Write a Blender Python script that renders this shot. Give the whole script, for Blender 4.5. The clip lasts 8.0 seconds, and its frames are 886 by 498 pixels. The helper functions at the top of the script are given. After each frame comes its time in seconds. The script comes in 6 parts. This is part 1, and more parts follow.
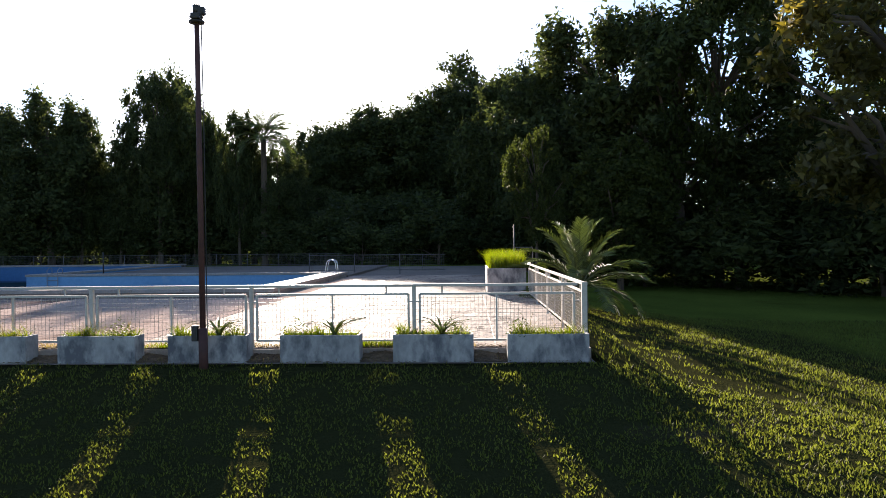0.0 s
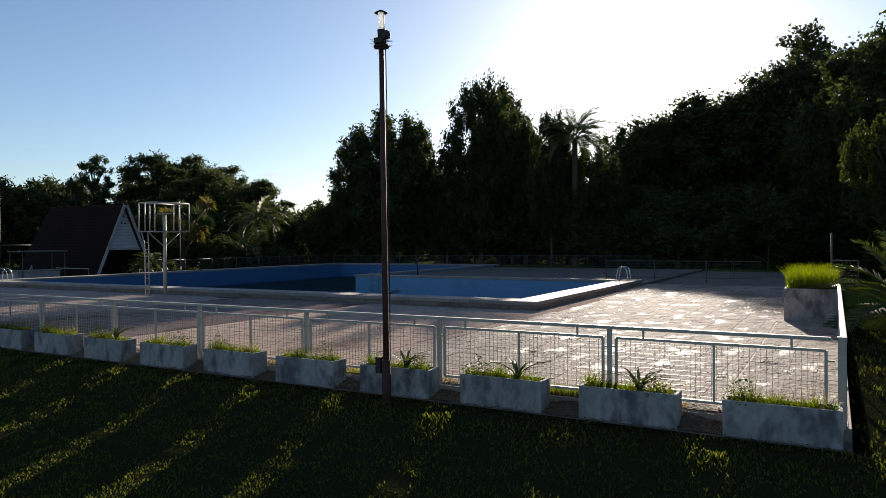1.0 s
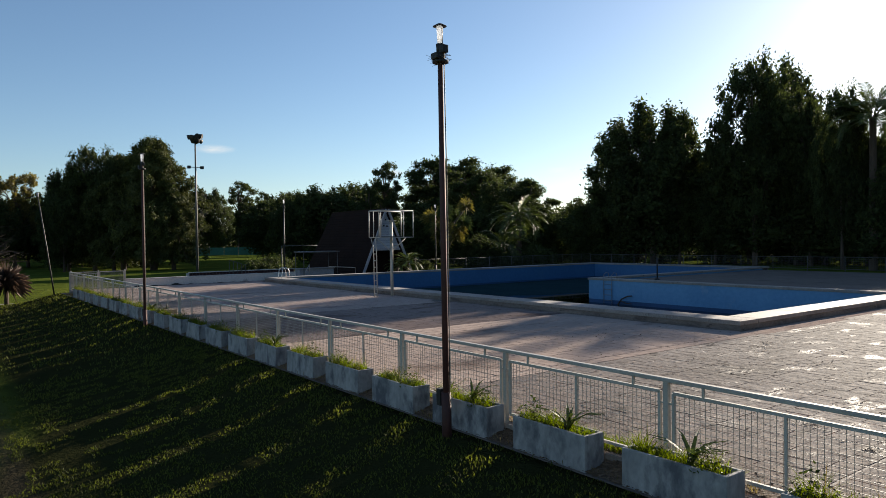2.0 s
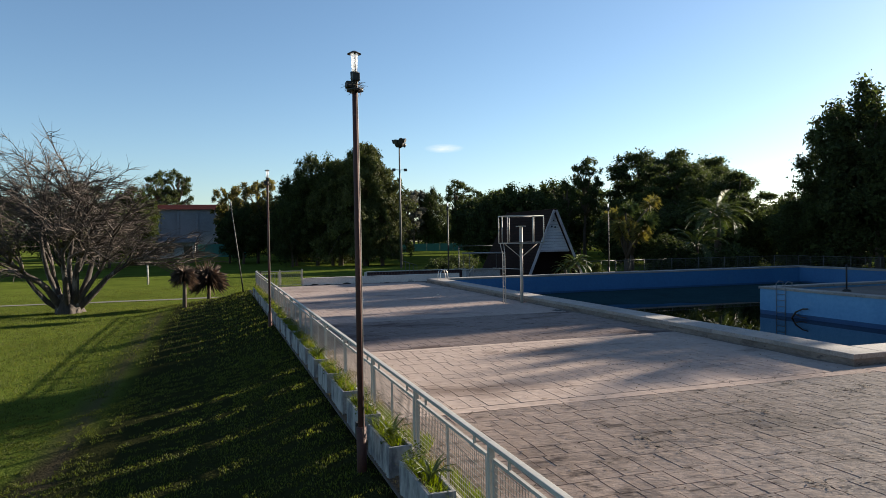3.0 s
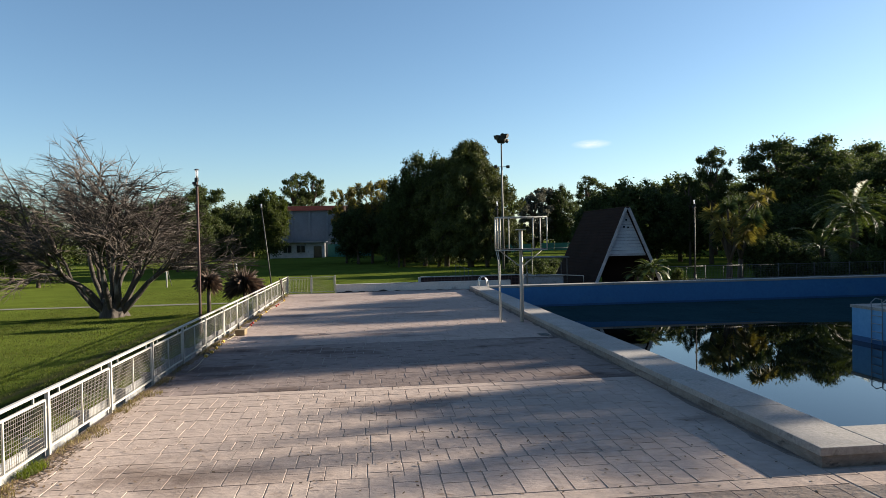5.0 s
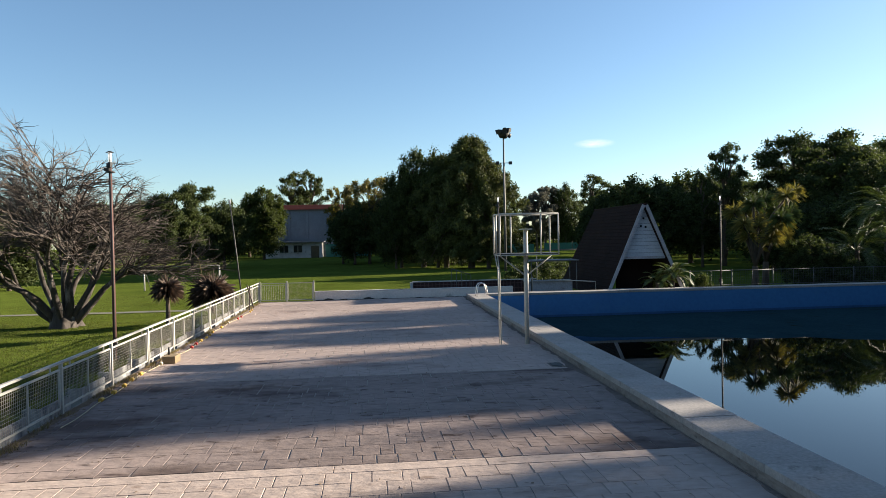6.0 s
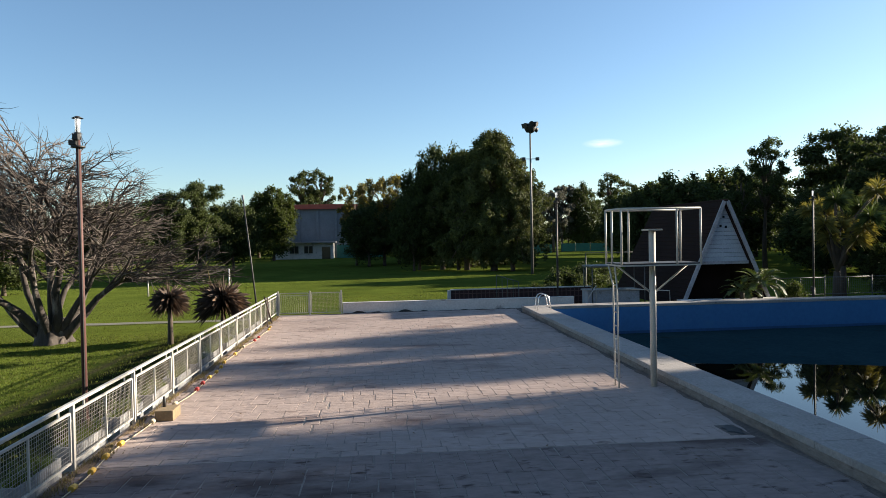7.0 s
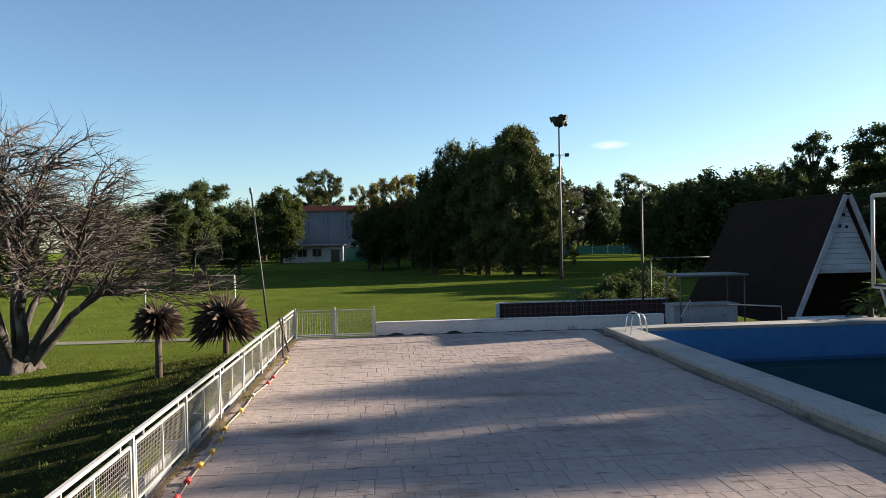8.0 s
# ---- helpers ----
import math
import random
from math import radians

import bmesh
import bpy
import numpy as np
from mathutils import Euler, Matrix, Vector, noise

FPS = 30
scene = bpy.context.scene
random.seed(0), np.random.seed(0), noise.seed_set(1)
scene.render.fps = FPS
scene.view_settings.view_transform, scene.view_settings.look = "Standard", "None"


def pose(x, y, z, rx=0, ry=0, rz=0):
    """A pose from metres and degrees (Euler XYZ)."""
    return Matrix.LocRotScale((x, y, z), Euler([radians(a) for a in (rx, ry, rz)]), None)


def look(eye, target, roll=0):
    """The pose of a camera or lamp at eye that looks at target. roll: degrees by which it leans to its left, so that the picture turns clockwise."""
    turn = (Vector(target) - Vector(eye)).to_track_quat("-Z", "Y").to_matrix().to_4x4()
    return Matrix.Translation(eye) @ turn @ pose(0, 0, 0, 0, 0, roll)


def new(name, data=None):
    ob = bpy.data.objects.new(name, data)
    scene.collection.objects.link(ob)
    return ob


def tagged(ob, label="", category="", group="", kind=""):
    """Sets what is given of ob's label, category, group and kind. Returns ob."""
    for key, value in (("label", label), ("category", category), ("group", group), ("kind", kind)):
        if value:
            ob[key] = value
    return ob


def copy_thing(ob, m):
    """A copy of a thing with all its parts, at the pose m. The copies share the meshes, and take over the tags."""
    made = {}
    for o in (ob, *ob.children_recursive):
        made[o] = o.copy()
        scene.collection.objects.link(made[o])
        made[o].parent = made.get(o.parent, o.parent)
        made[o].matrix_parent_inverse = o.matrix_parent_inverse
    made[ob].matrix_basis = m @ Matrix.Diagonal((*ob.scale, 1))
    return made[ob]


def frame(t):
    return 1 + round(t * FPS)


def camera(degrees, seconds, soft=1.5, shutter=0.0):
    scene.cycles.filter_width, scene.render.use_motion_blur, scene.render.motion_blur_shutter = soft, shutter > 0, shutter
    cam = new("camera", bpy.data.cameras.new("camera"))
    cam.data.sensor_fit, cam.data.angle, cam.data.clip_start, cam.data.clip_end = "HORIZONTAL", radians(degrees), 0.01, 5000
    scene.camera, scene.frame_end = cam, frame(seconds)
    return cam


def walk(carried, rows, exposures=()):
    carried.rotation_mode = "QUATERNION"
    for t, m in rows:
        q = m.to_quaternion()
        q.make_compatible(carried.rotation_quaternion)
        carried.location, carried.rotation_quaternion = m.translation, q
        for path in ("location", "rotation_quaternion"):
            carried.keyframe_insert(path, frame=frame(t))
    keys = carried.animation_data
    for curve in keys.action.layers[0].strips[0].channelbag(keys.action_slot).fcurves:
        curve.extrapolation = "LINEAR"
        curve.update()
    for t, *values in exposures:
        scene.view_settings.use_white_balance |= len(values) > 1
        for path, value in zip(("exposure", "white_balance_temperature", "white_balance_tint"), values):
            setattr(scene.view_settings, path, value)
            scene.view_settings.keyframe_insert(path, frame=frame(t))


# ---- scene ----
cam = camera(65.3, 8.0, soft=0.85)
PATH = [
    (0, (0.289, -0.827, 1.674), (0.212, 1.172, 1.658), -0.6),
    (0.5, (1.209, 0.118, 1.956), (0.639, 2.035, 1.937), -0.6),
    (1, (2.031, 1.052, 2.177), (1.045, 2.792, 2.156), -0.5),
    (1.5, (3.028, 2.137, 2.418), (1.690, 3.623, 2.391), -0.5),
    (1.7, (3.443, 2.734, 2.474), (1.984, 4.102, 2.449), -0.6),
    (2.8, (5.331, 6.831, 2.968), (3.479, 7.587, 2.928), -1),
    (3, (5.657, 7.698, 3.042), (3.759, 8.328, 3.007), -0.9),
    (3.5, (6.064, 9.888, 3.224), (4.109, 10.305, 3.189), -1),
    (4, (5.695, 11.880, 3.239), (3.719, 12.187, 3.206), -1.1),
    (4.5, (4.571, 13.682, 3.217), (2.585, 13.920, 3.185), -1.1),
    (5.8, (-1.322, 16.298, 3.239), (-3.311, 16.506, 3.206), -1.15),
    (6, (-2.330, 16.226, 3.275), (-4.319, 16.434, 3.241), -1.1),
    (6.5, (-5.087, 15.721, 3.362), (-7.077, 15.919, 3.325), -1.1),
    (7, (-8.093, 14.860, 3.384), (-10.084, 15.047, 3.351), -1.1),
    (7.5, (-11.306, 14.078, 3.454), (-13.298, 14.258, 3.423), -1.05),
    (8, (-14.711, 13.535, 3.445), (-16.704, 13.706, 3.419), -1.15),
]
walk(cam, [(t, look(eye, target, roll)) for t, eye, target, roll in PATH],
     [(0, 2.5, 6500, 16), (0.5, 1.75, 6500, 13), (1, 1.35, 6450, 11), (1.7, 1.4, 6400, 9), (2.8, 1.8, 6400, 7), (3.5, 1.8, 6400, 6), (4.5, 1.8, 6400, 5), (6.0, 2.0, 6400, 5.5), (8, 2.0, 6400, 5.5)])

# ---- sun and sky: a low sun behind the trees across the pool ----
SUN_AZ, SUN_EL = 13.0, 16.3
sun_dir = Vector((-math.sin(radians(SUN_AZ)) * math.cos(radians(SUN_EL)), math.cos(radians(SUN_AZ)) * math.cos(radians(SUN_EL)), math.sin(radians(SUN_EL))))
sun = new("sun", bpy.data.lights.new("sun", "SUN"))
sun.data.energy, sun.data.angle, sun.data.color = 5.0, radians(0.6), (1.0, 0.86, 0.70)
sun.matrix_world = look(sun_dir * 300, (0, 0, 0))
world = bpy.data.worlds.new("sky")
scene.world = world
world.use_nodes = True
wn = world.node_tree
sky = wn.nodes.new("ShaderNodeTexSky")
sky.sky_type, sky.sun_disc = "NISHITA", False
sky.sun_elevation, sky.sun_rotation = radians(SUN_EL), radians(-SUN_AZ)
sky.altitude, sky.air_density, sky.dust_density, sky.ozone_density = 0, 0.9, 0.4, 2.6
wn.links.new(sky.outputs[0], wn.nodes["Background"].inputs[0])
wn.nodes["Background"].inputs[1].default_value = 0.05

# ---- materials ----
def mat(name, a, b=None, rough=0.8, fine=14.0, coarse=0.7, bump=0.25, metal=0.0, stain=None, stain_scale=1.5, stain_at=0.58, leaf=0.0, vary=0.0, spec=0.5, stretch=(1, 1, 1), placed=False, fleck=None, fleck_scale=3.0, fleck_at=0.6, gloss=None):
    """A worn surface: two tones mixed by coarse and fine noise, stains of a third, relief from the fine noise."""
    m = bpy.data.materials.new(name)
    m.use_nodes = True
    n, l = m.node_tree.nodes, m.node_tree.links
    p = n["Principled BSDF"]
    b = b or tuple(v * 0.72 for v in a)
    geo = n.new("ShaderNodeTexCoord")
    mp = n.new("ShaderNodeMapping")
    mp.inputs["Scale"].default_value = stretch
    l.new(n.new("ShaderNodeNewGeometry").outputs["Position"] if placed else geo.outputs["Object"], mp.inputs[0])
    info = n.new("ShaderNodeObjectInfo")
    sc = n.new("ShaderNodeVectorMath")
    sc.operation = "SCALE"
    comb = n.new("ShaderNodeCombineXYZ")
    for i in range(3):
        l.new(info.outputs["Random"], comb.inputs[i])
    l.new(comb.outputs[0], sc.inputs[0])
    sc.inputs["Scale"].default_value = 0.0 if placed else 37.0
    add = n.new("ShaderNodeVectorMath")
    l.new(mp.outputs[0], add.inputs[0])
    l.new(sc.outputs[0], add.inputs[1])
    def noi(s, d=4):
        t = n.new("ShaderNodeTexNoise")
        t.inputs["Scale"].default_value, t.inputs["Detail"].default_value = s, d
        t.inputs["Roughness"].default_value = 0.6
        l.new(add.outputs[0], t.inputs["Vector"])
        return t.outputs["Fac"]
    def ramp(fac, lo, hi):
        r = n.new("ShaderNodeMapRange")
        r.inputs["From Min"].default_value, r.inputs["From Max"].default_value = lo, hi
        l.new(fac, r.inputs["Value"])
        return r.outputs[0]
    def mix(fac, c1, c2):
        x = n.new("ShaderNodeMix")
        x.data_type = "RGBA"
        if isinstance(fac, float):
            x.inputs[0].default_value = fac
        else:
            l.new(fac, x.inputs[0])
        for sock, c in ((x.inputs[6], c1), (x.inputs[7], c2)):
            if isinstance(c, tuple):
                sock.default_value = (*c, 1)
            else:
                l.new(c, sock)
        return x.outputs[2]
    f, c = noi(fine), noi(coarse, 3)
    avg = n.new("ShaderNodeMath")
    avg.operation = "ADD"
    l.new(f, avg.inputs[0])
    l.new(c, avg.inputs[1])
    col = mix(ramp(avg.outputs[0], 0.72, 1.28), tuple(a), tuple(b))
    if stain:
        col = mix(ramp(noi(stain_scale, 6), stain_at, stain_at + 0.14), col, tuple(stain))
    if fleck:
        col = mix(ramp(noi(fleck_scale, 8), fleck_at, fleck_at + 0.10), col, tuple(fleck))
    if vary:
        hsv = n.new("ShaderNodeHueSaturation")
        rnd = n.new("ShaderNodeNewGeometry").outputs["Random Per Island"] if leaf or vary < 0 else info.outputs["Random"]
        l.new(ramp2(n, l, rnd, 1 - abs(vary), 1 + abs(vary)), hsv.inputs["Value"])
        l.new(col, hsv.inputs["Color"])
        col = hsv.outputs[0]
    l.new(col, p.inputs["Base Color"])
    p.inputs["Roughness"].default_value, p.inputs["Metallic"].default_value = rough, metal
    p.inputs["Specular IOR Level"].default_value = spec
    p.inputs["Diffuse Roughness"].default_value = 0.5 if rough >= 0.8 else 0.2
    if gloss:
        r = n.new("ShaderNodeMapRange")
        r.inputs["From Min"].default_value, r.inputs["From Max"].default_value = 0.56, 0.66
        r.inputs["To Min"].default_value, r.inputs["To Max"].default_value = rough, gloss
        l.new(noi(2.0, 5), r.inputs["Value"])
        l.new(r.outputs[0], p.inputs["Roughness"])
    if bump:
        bp = n.new("ShaderNodeBump")
        bp.inputs["Strength"].default_value, bp.inputs["Distance"].default_value = bump, 0.02
        l.new(f, bp.inputs["Height"])
        l.new(bp.outputs[0], p.inputs["Normal"])
    if leaf:
        tr = n.new("ShaderNodeBsdfTranslucent")
        hs = n.new("ShaderNodeHueSaturation")
        hs.inputs["Saturation"].default_value, hs.inputs["Value"].default_value = 1.15, 1.5
        l.new(col, hs.inputs["Color"])
        l.new(hs.outputs[0], tr.inputs["Color"])
        ms = n.new("ShaderNodeMixShader")
        ms.inputs[0].default_value = leaf
        l.new(p.outputs[0], ms.inputs[1])
        l.new(tr.outputs[0], ms.inputs[2])
        l.new(ms.outputs[0], n["Material Output"].inputs["Surface"])
    return m


def ramp2(n, l, fac, lo, hi):
    r = n.new("ShaderNodeMapRange")
    r.inputs["To Min"].default_value, r.inputs["To Max"].default_value = lo, hi
    l.new(fac, r.inputs["Value"])
    return r.outputs[0]


M = {}
M["lawn"] = mat("lawn", (0.120, 0.152, 0.027), (0.067, 0.090, 0.017), 0.95, 14.0, 0.22, 1.0, stain=(0.07, 0.076, 0.012), stain_scale=0.35, stain_at=0.60, spec=0.0)
M["lawn"].node_tree.nodes["Bump"].inputs["Distance"].default_value = 0.14
# the lawn turns to a dark olive tone on the bank, where the ground mesh says so
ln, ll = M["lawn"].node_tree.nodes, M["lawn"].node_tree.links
bank_dark = ln.new("ShaderNodeAttribute")
bank_dark.attribute_name = "bank_dark"
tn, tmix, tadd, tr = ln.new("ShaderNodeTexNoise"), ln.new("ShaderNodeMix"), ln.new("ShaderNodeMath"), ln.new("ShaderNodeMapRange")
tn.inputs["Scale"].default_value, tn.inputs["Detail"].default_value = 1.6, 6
ll.new(bank_dark.outputs["Fac"], tadd.inputs[0])
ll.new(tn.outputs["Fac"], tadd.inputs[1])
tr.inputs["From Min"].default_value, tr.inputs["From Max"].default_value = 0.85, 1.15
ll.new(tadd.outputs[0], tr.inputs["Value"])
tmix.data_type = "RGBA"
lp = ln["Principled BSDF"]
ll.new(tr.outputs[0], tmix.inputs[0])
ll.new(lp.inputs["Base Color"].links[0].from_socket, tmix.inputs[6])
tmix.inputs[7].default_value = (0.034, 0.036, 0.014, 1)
# and to bare earth in patches along the foot of the bank
earth, en, eadd, er, emix = ln.new("ShaderNodeAttribute"), ln.new("ShaderNodeTexNoise"), ln.new("ShaderNodeMath"), ln.new("ShaderNodeMapRange"), ln.new("ShaderNodeMix")
earth.attribute_name = "earth"
en.inputs["Scale"].default_value, en.inputs["Detail"].default_value, en.inputs["Roughness"].default_value = 0.9, 8, 0.65
ll.new(earth.outputs["Fac"], eadd.inputs[0])
ll.new(en.outputs["Fac"], eadd.inputs[1])
er.inputs["From Min"].default_value, er.inputs["From Max"].default_value = 1.28, 1.50
ll.new(eadd.outputs[0], er.inputs["Value"])
emix.data_type = "RGBA"
ll.new(er.outputs[0], emix.inputs[0])
ll.new(tmix.outputs[2], emix.inputs[6])
emix.inputs[7].default_value = (0.085, 0.066, 0.043, 1)
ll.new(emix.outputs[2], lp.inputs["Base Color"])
M["blade"] = mat("grass_blade", (0.092, 0.105, 0.022), (0.046, 0.056, 0.013), 0.7, 3.0, 0.5, 0, leaf=0.45, vary=0.4, spec=0.2)
M["blade_bright"] = mat("planter_grass", (0.112, 0.136, 0.0176), (0.068, 0.092, 0.012), 0.6, 3.0, 0.5, 0, leaf=0.55, vary=0.3, spec=0.3)
M["weed"] = mat("weed_leaf", (0.07, 0.095, 0.016), (0.035, 0.05, 0.01), 0.6, 3.0, 0.5, 0, leaf=0.45, vary=0.4, spec=0.3)
M["dry"] = mat("dry_grass", (0.21, 0.168, 0.07), (0.126, 0.098, 0.042), 0.9, 5.0, 1.0, 0, leaf=0.3, vary=0.3)
M["soil"] = mat("soil", (0.07, 0.05, 0.035), None, 1.0, 30, 3, 0.6, spec=0.1)
M["dirt"] = mat("drifted_earth", (0.20, 0.145, 0.10), (0.11, 0.08, 0.055), 1.0, 40, 3, 0.7, spec=0.05)
# dark kerb foot: grime, with the shadow there painted into its colour
M["grime_shade"] = mat("grime_with_shade", (0.19, 0.155, 0.138), (0.10, 0.082, 0.073), 0.9, 18, 1.5, 0.4, spec=0.1)
M["scraps"] = mat("dark_twig_scraps", (0.10, 0.07, 0.05), (0.05, 0.035, 0.026), 0.95, 6, 2, 0, vary=-0.3)
M["litter"] = mat("leaf_litter", (0.144, 0.0945, 0.054), (0.081, 0.0495, 0.027), 0.9, 6, 2, 0.2, vary=-0.4)
M["deck"] = mat("stamped_concrete", (0.418, 0.334, 0.298), (0.311, 0.2485, 0.222), 0.85, 8, 0.28, 0.9, stain=(0.19, 0.142, 0.128), stain_scale=0.6, stain_at=0.56, stretch=(1, 0.45, 1), vary=-0.035, fleck=(0.21, 0.162, 0.142), fleck_scale=4.5, fleck_at=0.59, placed=True, spec=0.0)
M["deck_pale"] = mat("bleached_stamped_concrete", (0.418, 0.338, 0.296), (0.310, 0.250, 0.218), 0.85, 8, 0.28, 0.9, stain=(0.17, 0.13, 0.112), stain_scale=0.6, stain_at=0.54, stretch=(1, 0.45, 1), vary=-0.035, fleck=(0.23, 0.175, 0.145), fleck_scale=4.5, fleck_at=0.60, placed=True, spec=0.0)
M["deck_dirty"] = mat("dirty_stamped_concrete", (0.395, 0.300, 0.245), (0.245, 0.184, 0.148), 0.85, 8, 0.35, 1.0, stain=(0.165, 0.122, 0.098), stain_scale=0.5, stain_at=0.52, vary=-0.05, fleck=(0.095, 0.068, 0.058), fleck_scale=3.2, fleck_at=0.565, placed=True, spec=0.06, stretch=(1, 0.45, 1), gloss=0.52)
# darker tone with more stains, for the bay from x -18.9 to -12.4
M["deck_darker"] = mat("darker_stamped_concrete", (0.288, 0.230, 0.210), (0.190, 0.152, 0.139), 0.85, 8, 0.32, 0.9, stain=(0.115, 0.088, 0.08), stain_scale=0.7, stain_at=0.52, stretch=(1, 0.45, 1), vary=-0.04, fleck=(0.085, 0.065, 0.06), fleck_scale=4.5, fleck_at=0.58, placed=True, spec=0.0)
for name, depth, dull in (("deck", 0.03, 0.6), ("deck_darker", 0.03, 0.6), ("deck_pale", 0.03, 0.15), ("deck_dirty", 0.05, 0.8)):
    M[name].node_tree.nodes["Bump"].inputs["Distance"].default_value = depth
    M[name].node_tree.nodes["Principled BSDF"].inputs["Diffuse Roughness"].default_value = dull
M["joint"] = mat("dark_joint", (0.30, 0.25, 0.215), (0.17, 0.14, 0.12), 0.9, 20, 1, 0.3)
M["coping"] = mat("coping_concrete", (0.3237, 0.2904, 0.2666), (0.1904, 0.1713, 0.1571), 0.75, 18, 0.5, 0.3, stain=(0.20, 0.18, 0.155), stain_scale=0.8, stain_at=0.56, fleck=(0.13, 0.115, 0.10), fleck_scale=4.0, fleck_at=0.62)
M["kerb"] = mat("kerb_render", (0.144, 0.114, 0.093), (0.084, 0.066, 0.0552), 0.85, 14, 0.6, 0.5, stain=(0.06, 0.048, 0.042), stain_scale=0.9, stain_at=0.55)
M["kerb_wall"] = mat("stained_kerb_render", (0.24, 0.2, 0.172), (0.125, 0.102, 0.086), 0.85, 12, 0.9, 0.8, stain=(0.075, 0.058, 0.05), stain_scale=1.4, stain_at=0.53, fleck=(0.045, 0.036, 0.032), fleck_scale=5.0, fleck_at=0.61, stretch=(0.6, 0.6, 1.6))
M["blue"] = mat("pool_blue_paint", (0.040, 0.145, 0.315), (0.030, 0.112, 0.255), 0.6, 6, 0.35, 0.08, stain=(0.05, 0.15, 0.28), stain_scale=0.6, stain_at=0.6)
M["blue_pale"] = mat("faded_pale_blue_paint", (0.14, 0.31, 0.50), (0.095, 0.24, 0.42), 0.65, 6, 0.4, 0.1, stain=(0.22, 0.33, 0.45), stain_scale=0.8, stain_at=0.58)
M["blue_wet"] = mat("stained_blue_paint", (0.026, 0.085, 0.20), (0.018, 0.06, 0.145), 0.5, 6, 0.35, 0.08)
M["algae"] = mat("algae_wall", (0.034, 0.085, 0.105), (0.022, 0.058, 0.074), 0.7, 5, 0.4, 0.2, stain=(0.03, 0.05, 0.035), stain_scale=0.5)
M["white"] = mat("old_white_paint", (0.435, 0.412, 0.37), (0.335, 0.312, 0.278), 0.55, 22, 1.2, 0.12, stain=(0.40, 0.34, 0.28), stain_scale=3.5, stain_at=0.66)
M["wire"] = mat("painted_wire", (0.34, 0.31, 0.268), (0.212, 0.183, 0.153), 0.5, 10, 1, 0)
M["limewash"] = mat("whitewashed_wall", (0.6072, 0.5796, 0.552), (0.4416, 0.414, 0.3956), 0.85, 12, 0.6, 0.35, stain=(0.14, 0.12, 0.11), stain_scale=0.9, stain_at=0.56)
M["planter"] = mat("weathered_planter", (0.36, 0.352, 0.345), (0.185, 0.185, 0.19), 0.85, 12, 2.0, 0.4, stain=(0.10, 0.102, 0.115), stain_scale=3.4, stain_at=0.50, stretch=(1, 1, 0.55))
M["rust"] = mat("rusty_iron", (0.091, 0.0315, 0.0245), (0.0455, 0.0182, 0.0154), 0.7, 16, 1.2, 0.3, metal=0.2, stain=(0.24, 0.17, 0.14), stain_scale=4, stain_at=0.68)
M["darkrust"] = mat("dark_rusted_pipe", (0.05, 0.027, 0.022), (0.025, 0.016, 0.014), 0.75, 16, 1.4, 0.3, metal=0.2, stain=(0.12, 0.06, 0.045), stain_scale=3, stain_at=0.64)
M["iron"] = mat("dark_iron", (0.035, 0.033, 0.032), None, 0.6, 16, 2, 0.2, metal=0.3)
M["steel"] = mat("stainless_steel", (0.62, 0.62, 0.62), (0.55, 0.55, 0.56), 0.25, 20, 2, 0.05, metal=1.0)
M["galv"] = mat("galvanised_steel", (0.12, 0.115, 0.11), (0.075, 0.072, 0.07), 0.6, 16, 1, 0.1, metal=0.4)
M["bark"] = mat("bark", (0.11, 0.08, 0.055), (0.055, 0.04, 0.03), 0.95, 7, 1.5, 0.8, stretch=(1, 1, 0.25))
M["deadbark"] = mat("bare_grey_bark", (0.085, 0.066, 0.054), (0.020, 0.016, 0.014), 0.9, 5, 0.9, 0.9, stretch=(1, 1, 0.3), stain=(0.27, 0.23, 0.20), stain_scale=1.6, stain_at=0.55)
M["twig"] = mat("bare_twigs", (0.115, 0.088, 0.072), (0.038, 0.029, 0.024), 0.9, 3, 0.5, 0, vary=-0.35)
M["leaf_dark"] = mat("dark_foliage", (0.053, 0.066, 0.021), (0.029, 0.038, 0.0135), 0.7, 0.9, 0.12, 0, leaf=0.28, vary=0.45, spec=0.12)
M["leaf_green"] = mat("green_foliage", (0.050, 0.062, 0.016), (0.027, 0.036, 0.0095), 0.7, 0.9, 0.15, 0, leaf=0.35, vary=0.4, spec=0.12)
M["leaf_conifer"] = mat("conifer_foliage", (0.090, 0.098, 0.030), (0.034, 0.042, 0.015), 0.85, 0.8, 0.14, 0, leaf=0.14, vary=0.4, spec=0.2)
M["leaf_yellow"] = mat("yellowing_foliage", (0.125, 0.102, 0.024), (0.06, 0.057, 0.015), 0.65, 0.8, 0.2, 0, leaf=0.5, vary=0.4)
M["leaf_grey"] = mat("greyish_foliage", (0.0975, 0.09375, 0.07125), (0.0525, 0.0525, 0.039), 0.8, 0.8, 0.2, 0, leaf=0.3, vary=0.3)
M["palm"] = mat("palm_frond", (0.085, 0.108, 0.026), (0.042, 0.058, 0.015), 0.58, 2, 0.4, 0, leaf=0.18, vary=0.35)
M["cord"] = mat("sunlit_sword_leaf", (0.24, 0.20, 0.055), (0.12, 0.115, 0.03), 0.6, 2, 0.6, 0, leaf=0.3, vary=0.4)
M["spike"] = mat("bronze_sword_leaf", (0.14, 0.095, 0.068), (0.06, 0.042, 0.032), 0.55, 2, 0.6, 0, leaf=0.2, vary=0.4)
M["thatch"] = mat("dark_shingle_roof", (0.026, 0.015, 0.013), (0.014, 0.009, 0.008), 0.95, 18, 0.8, 0.8, spec=0.1)
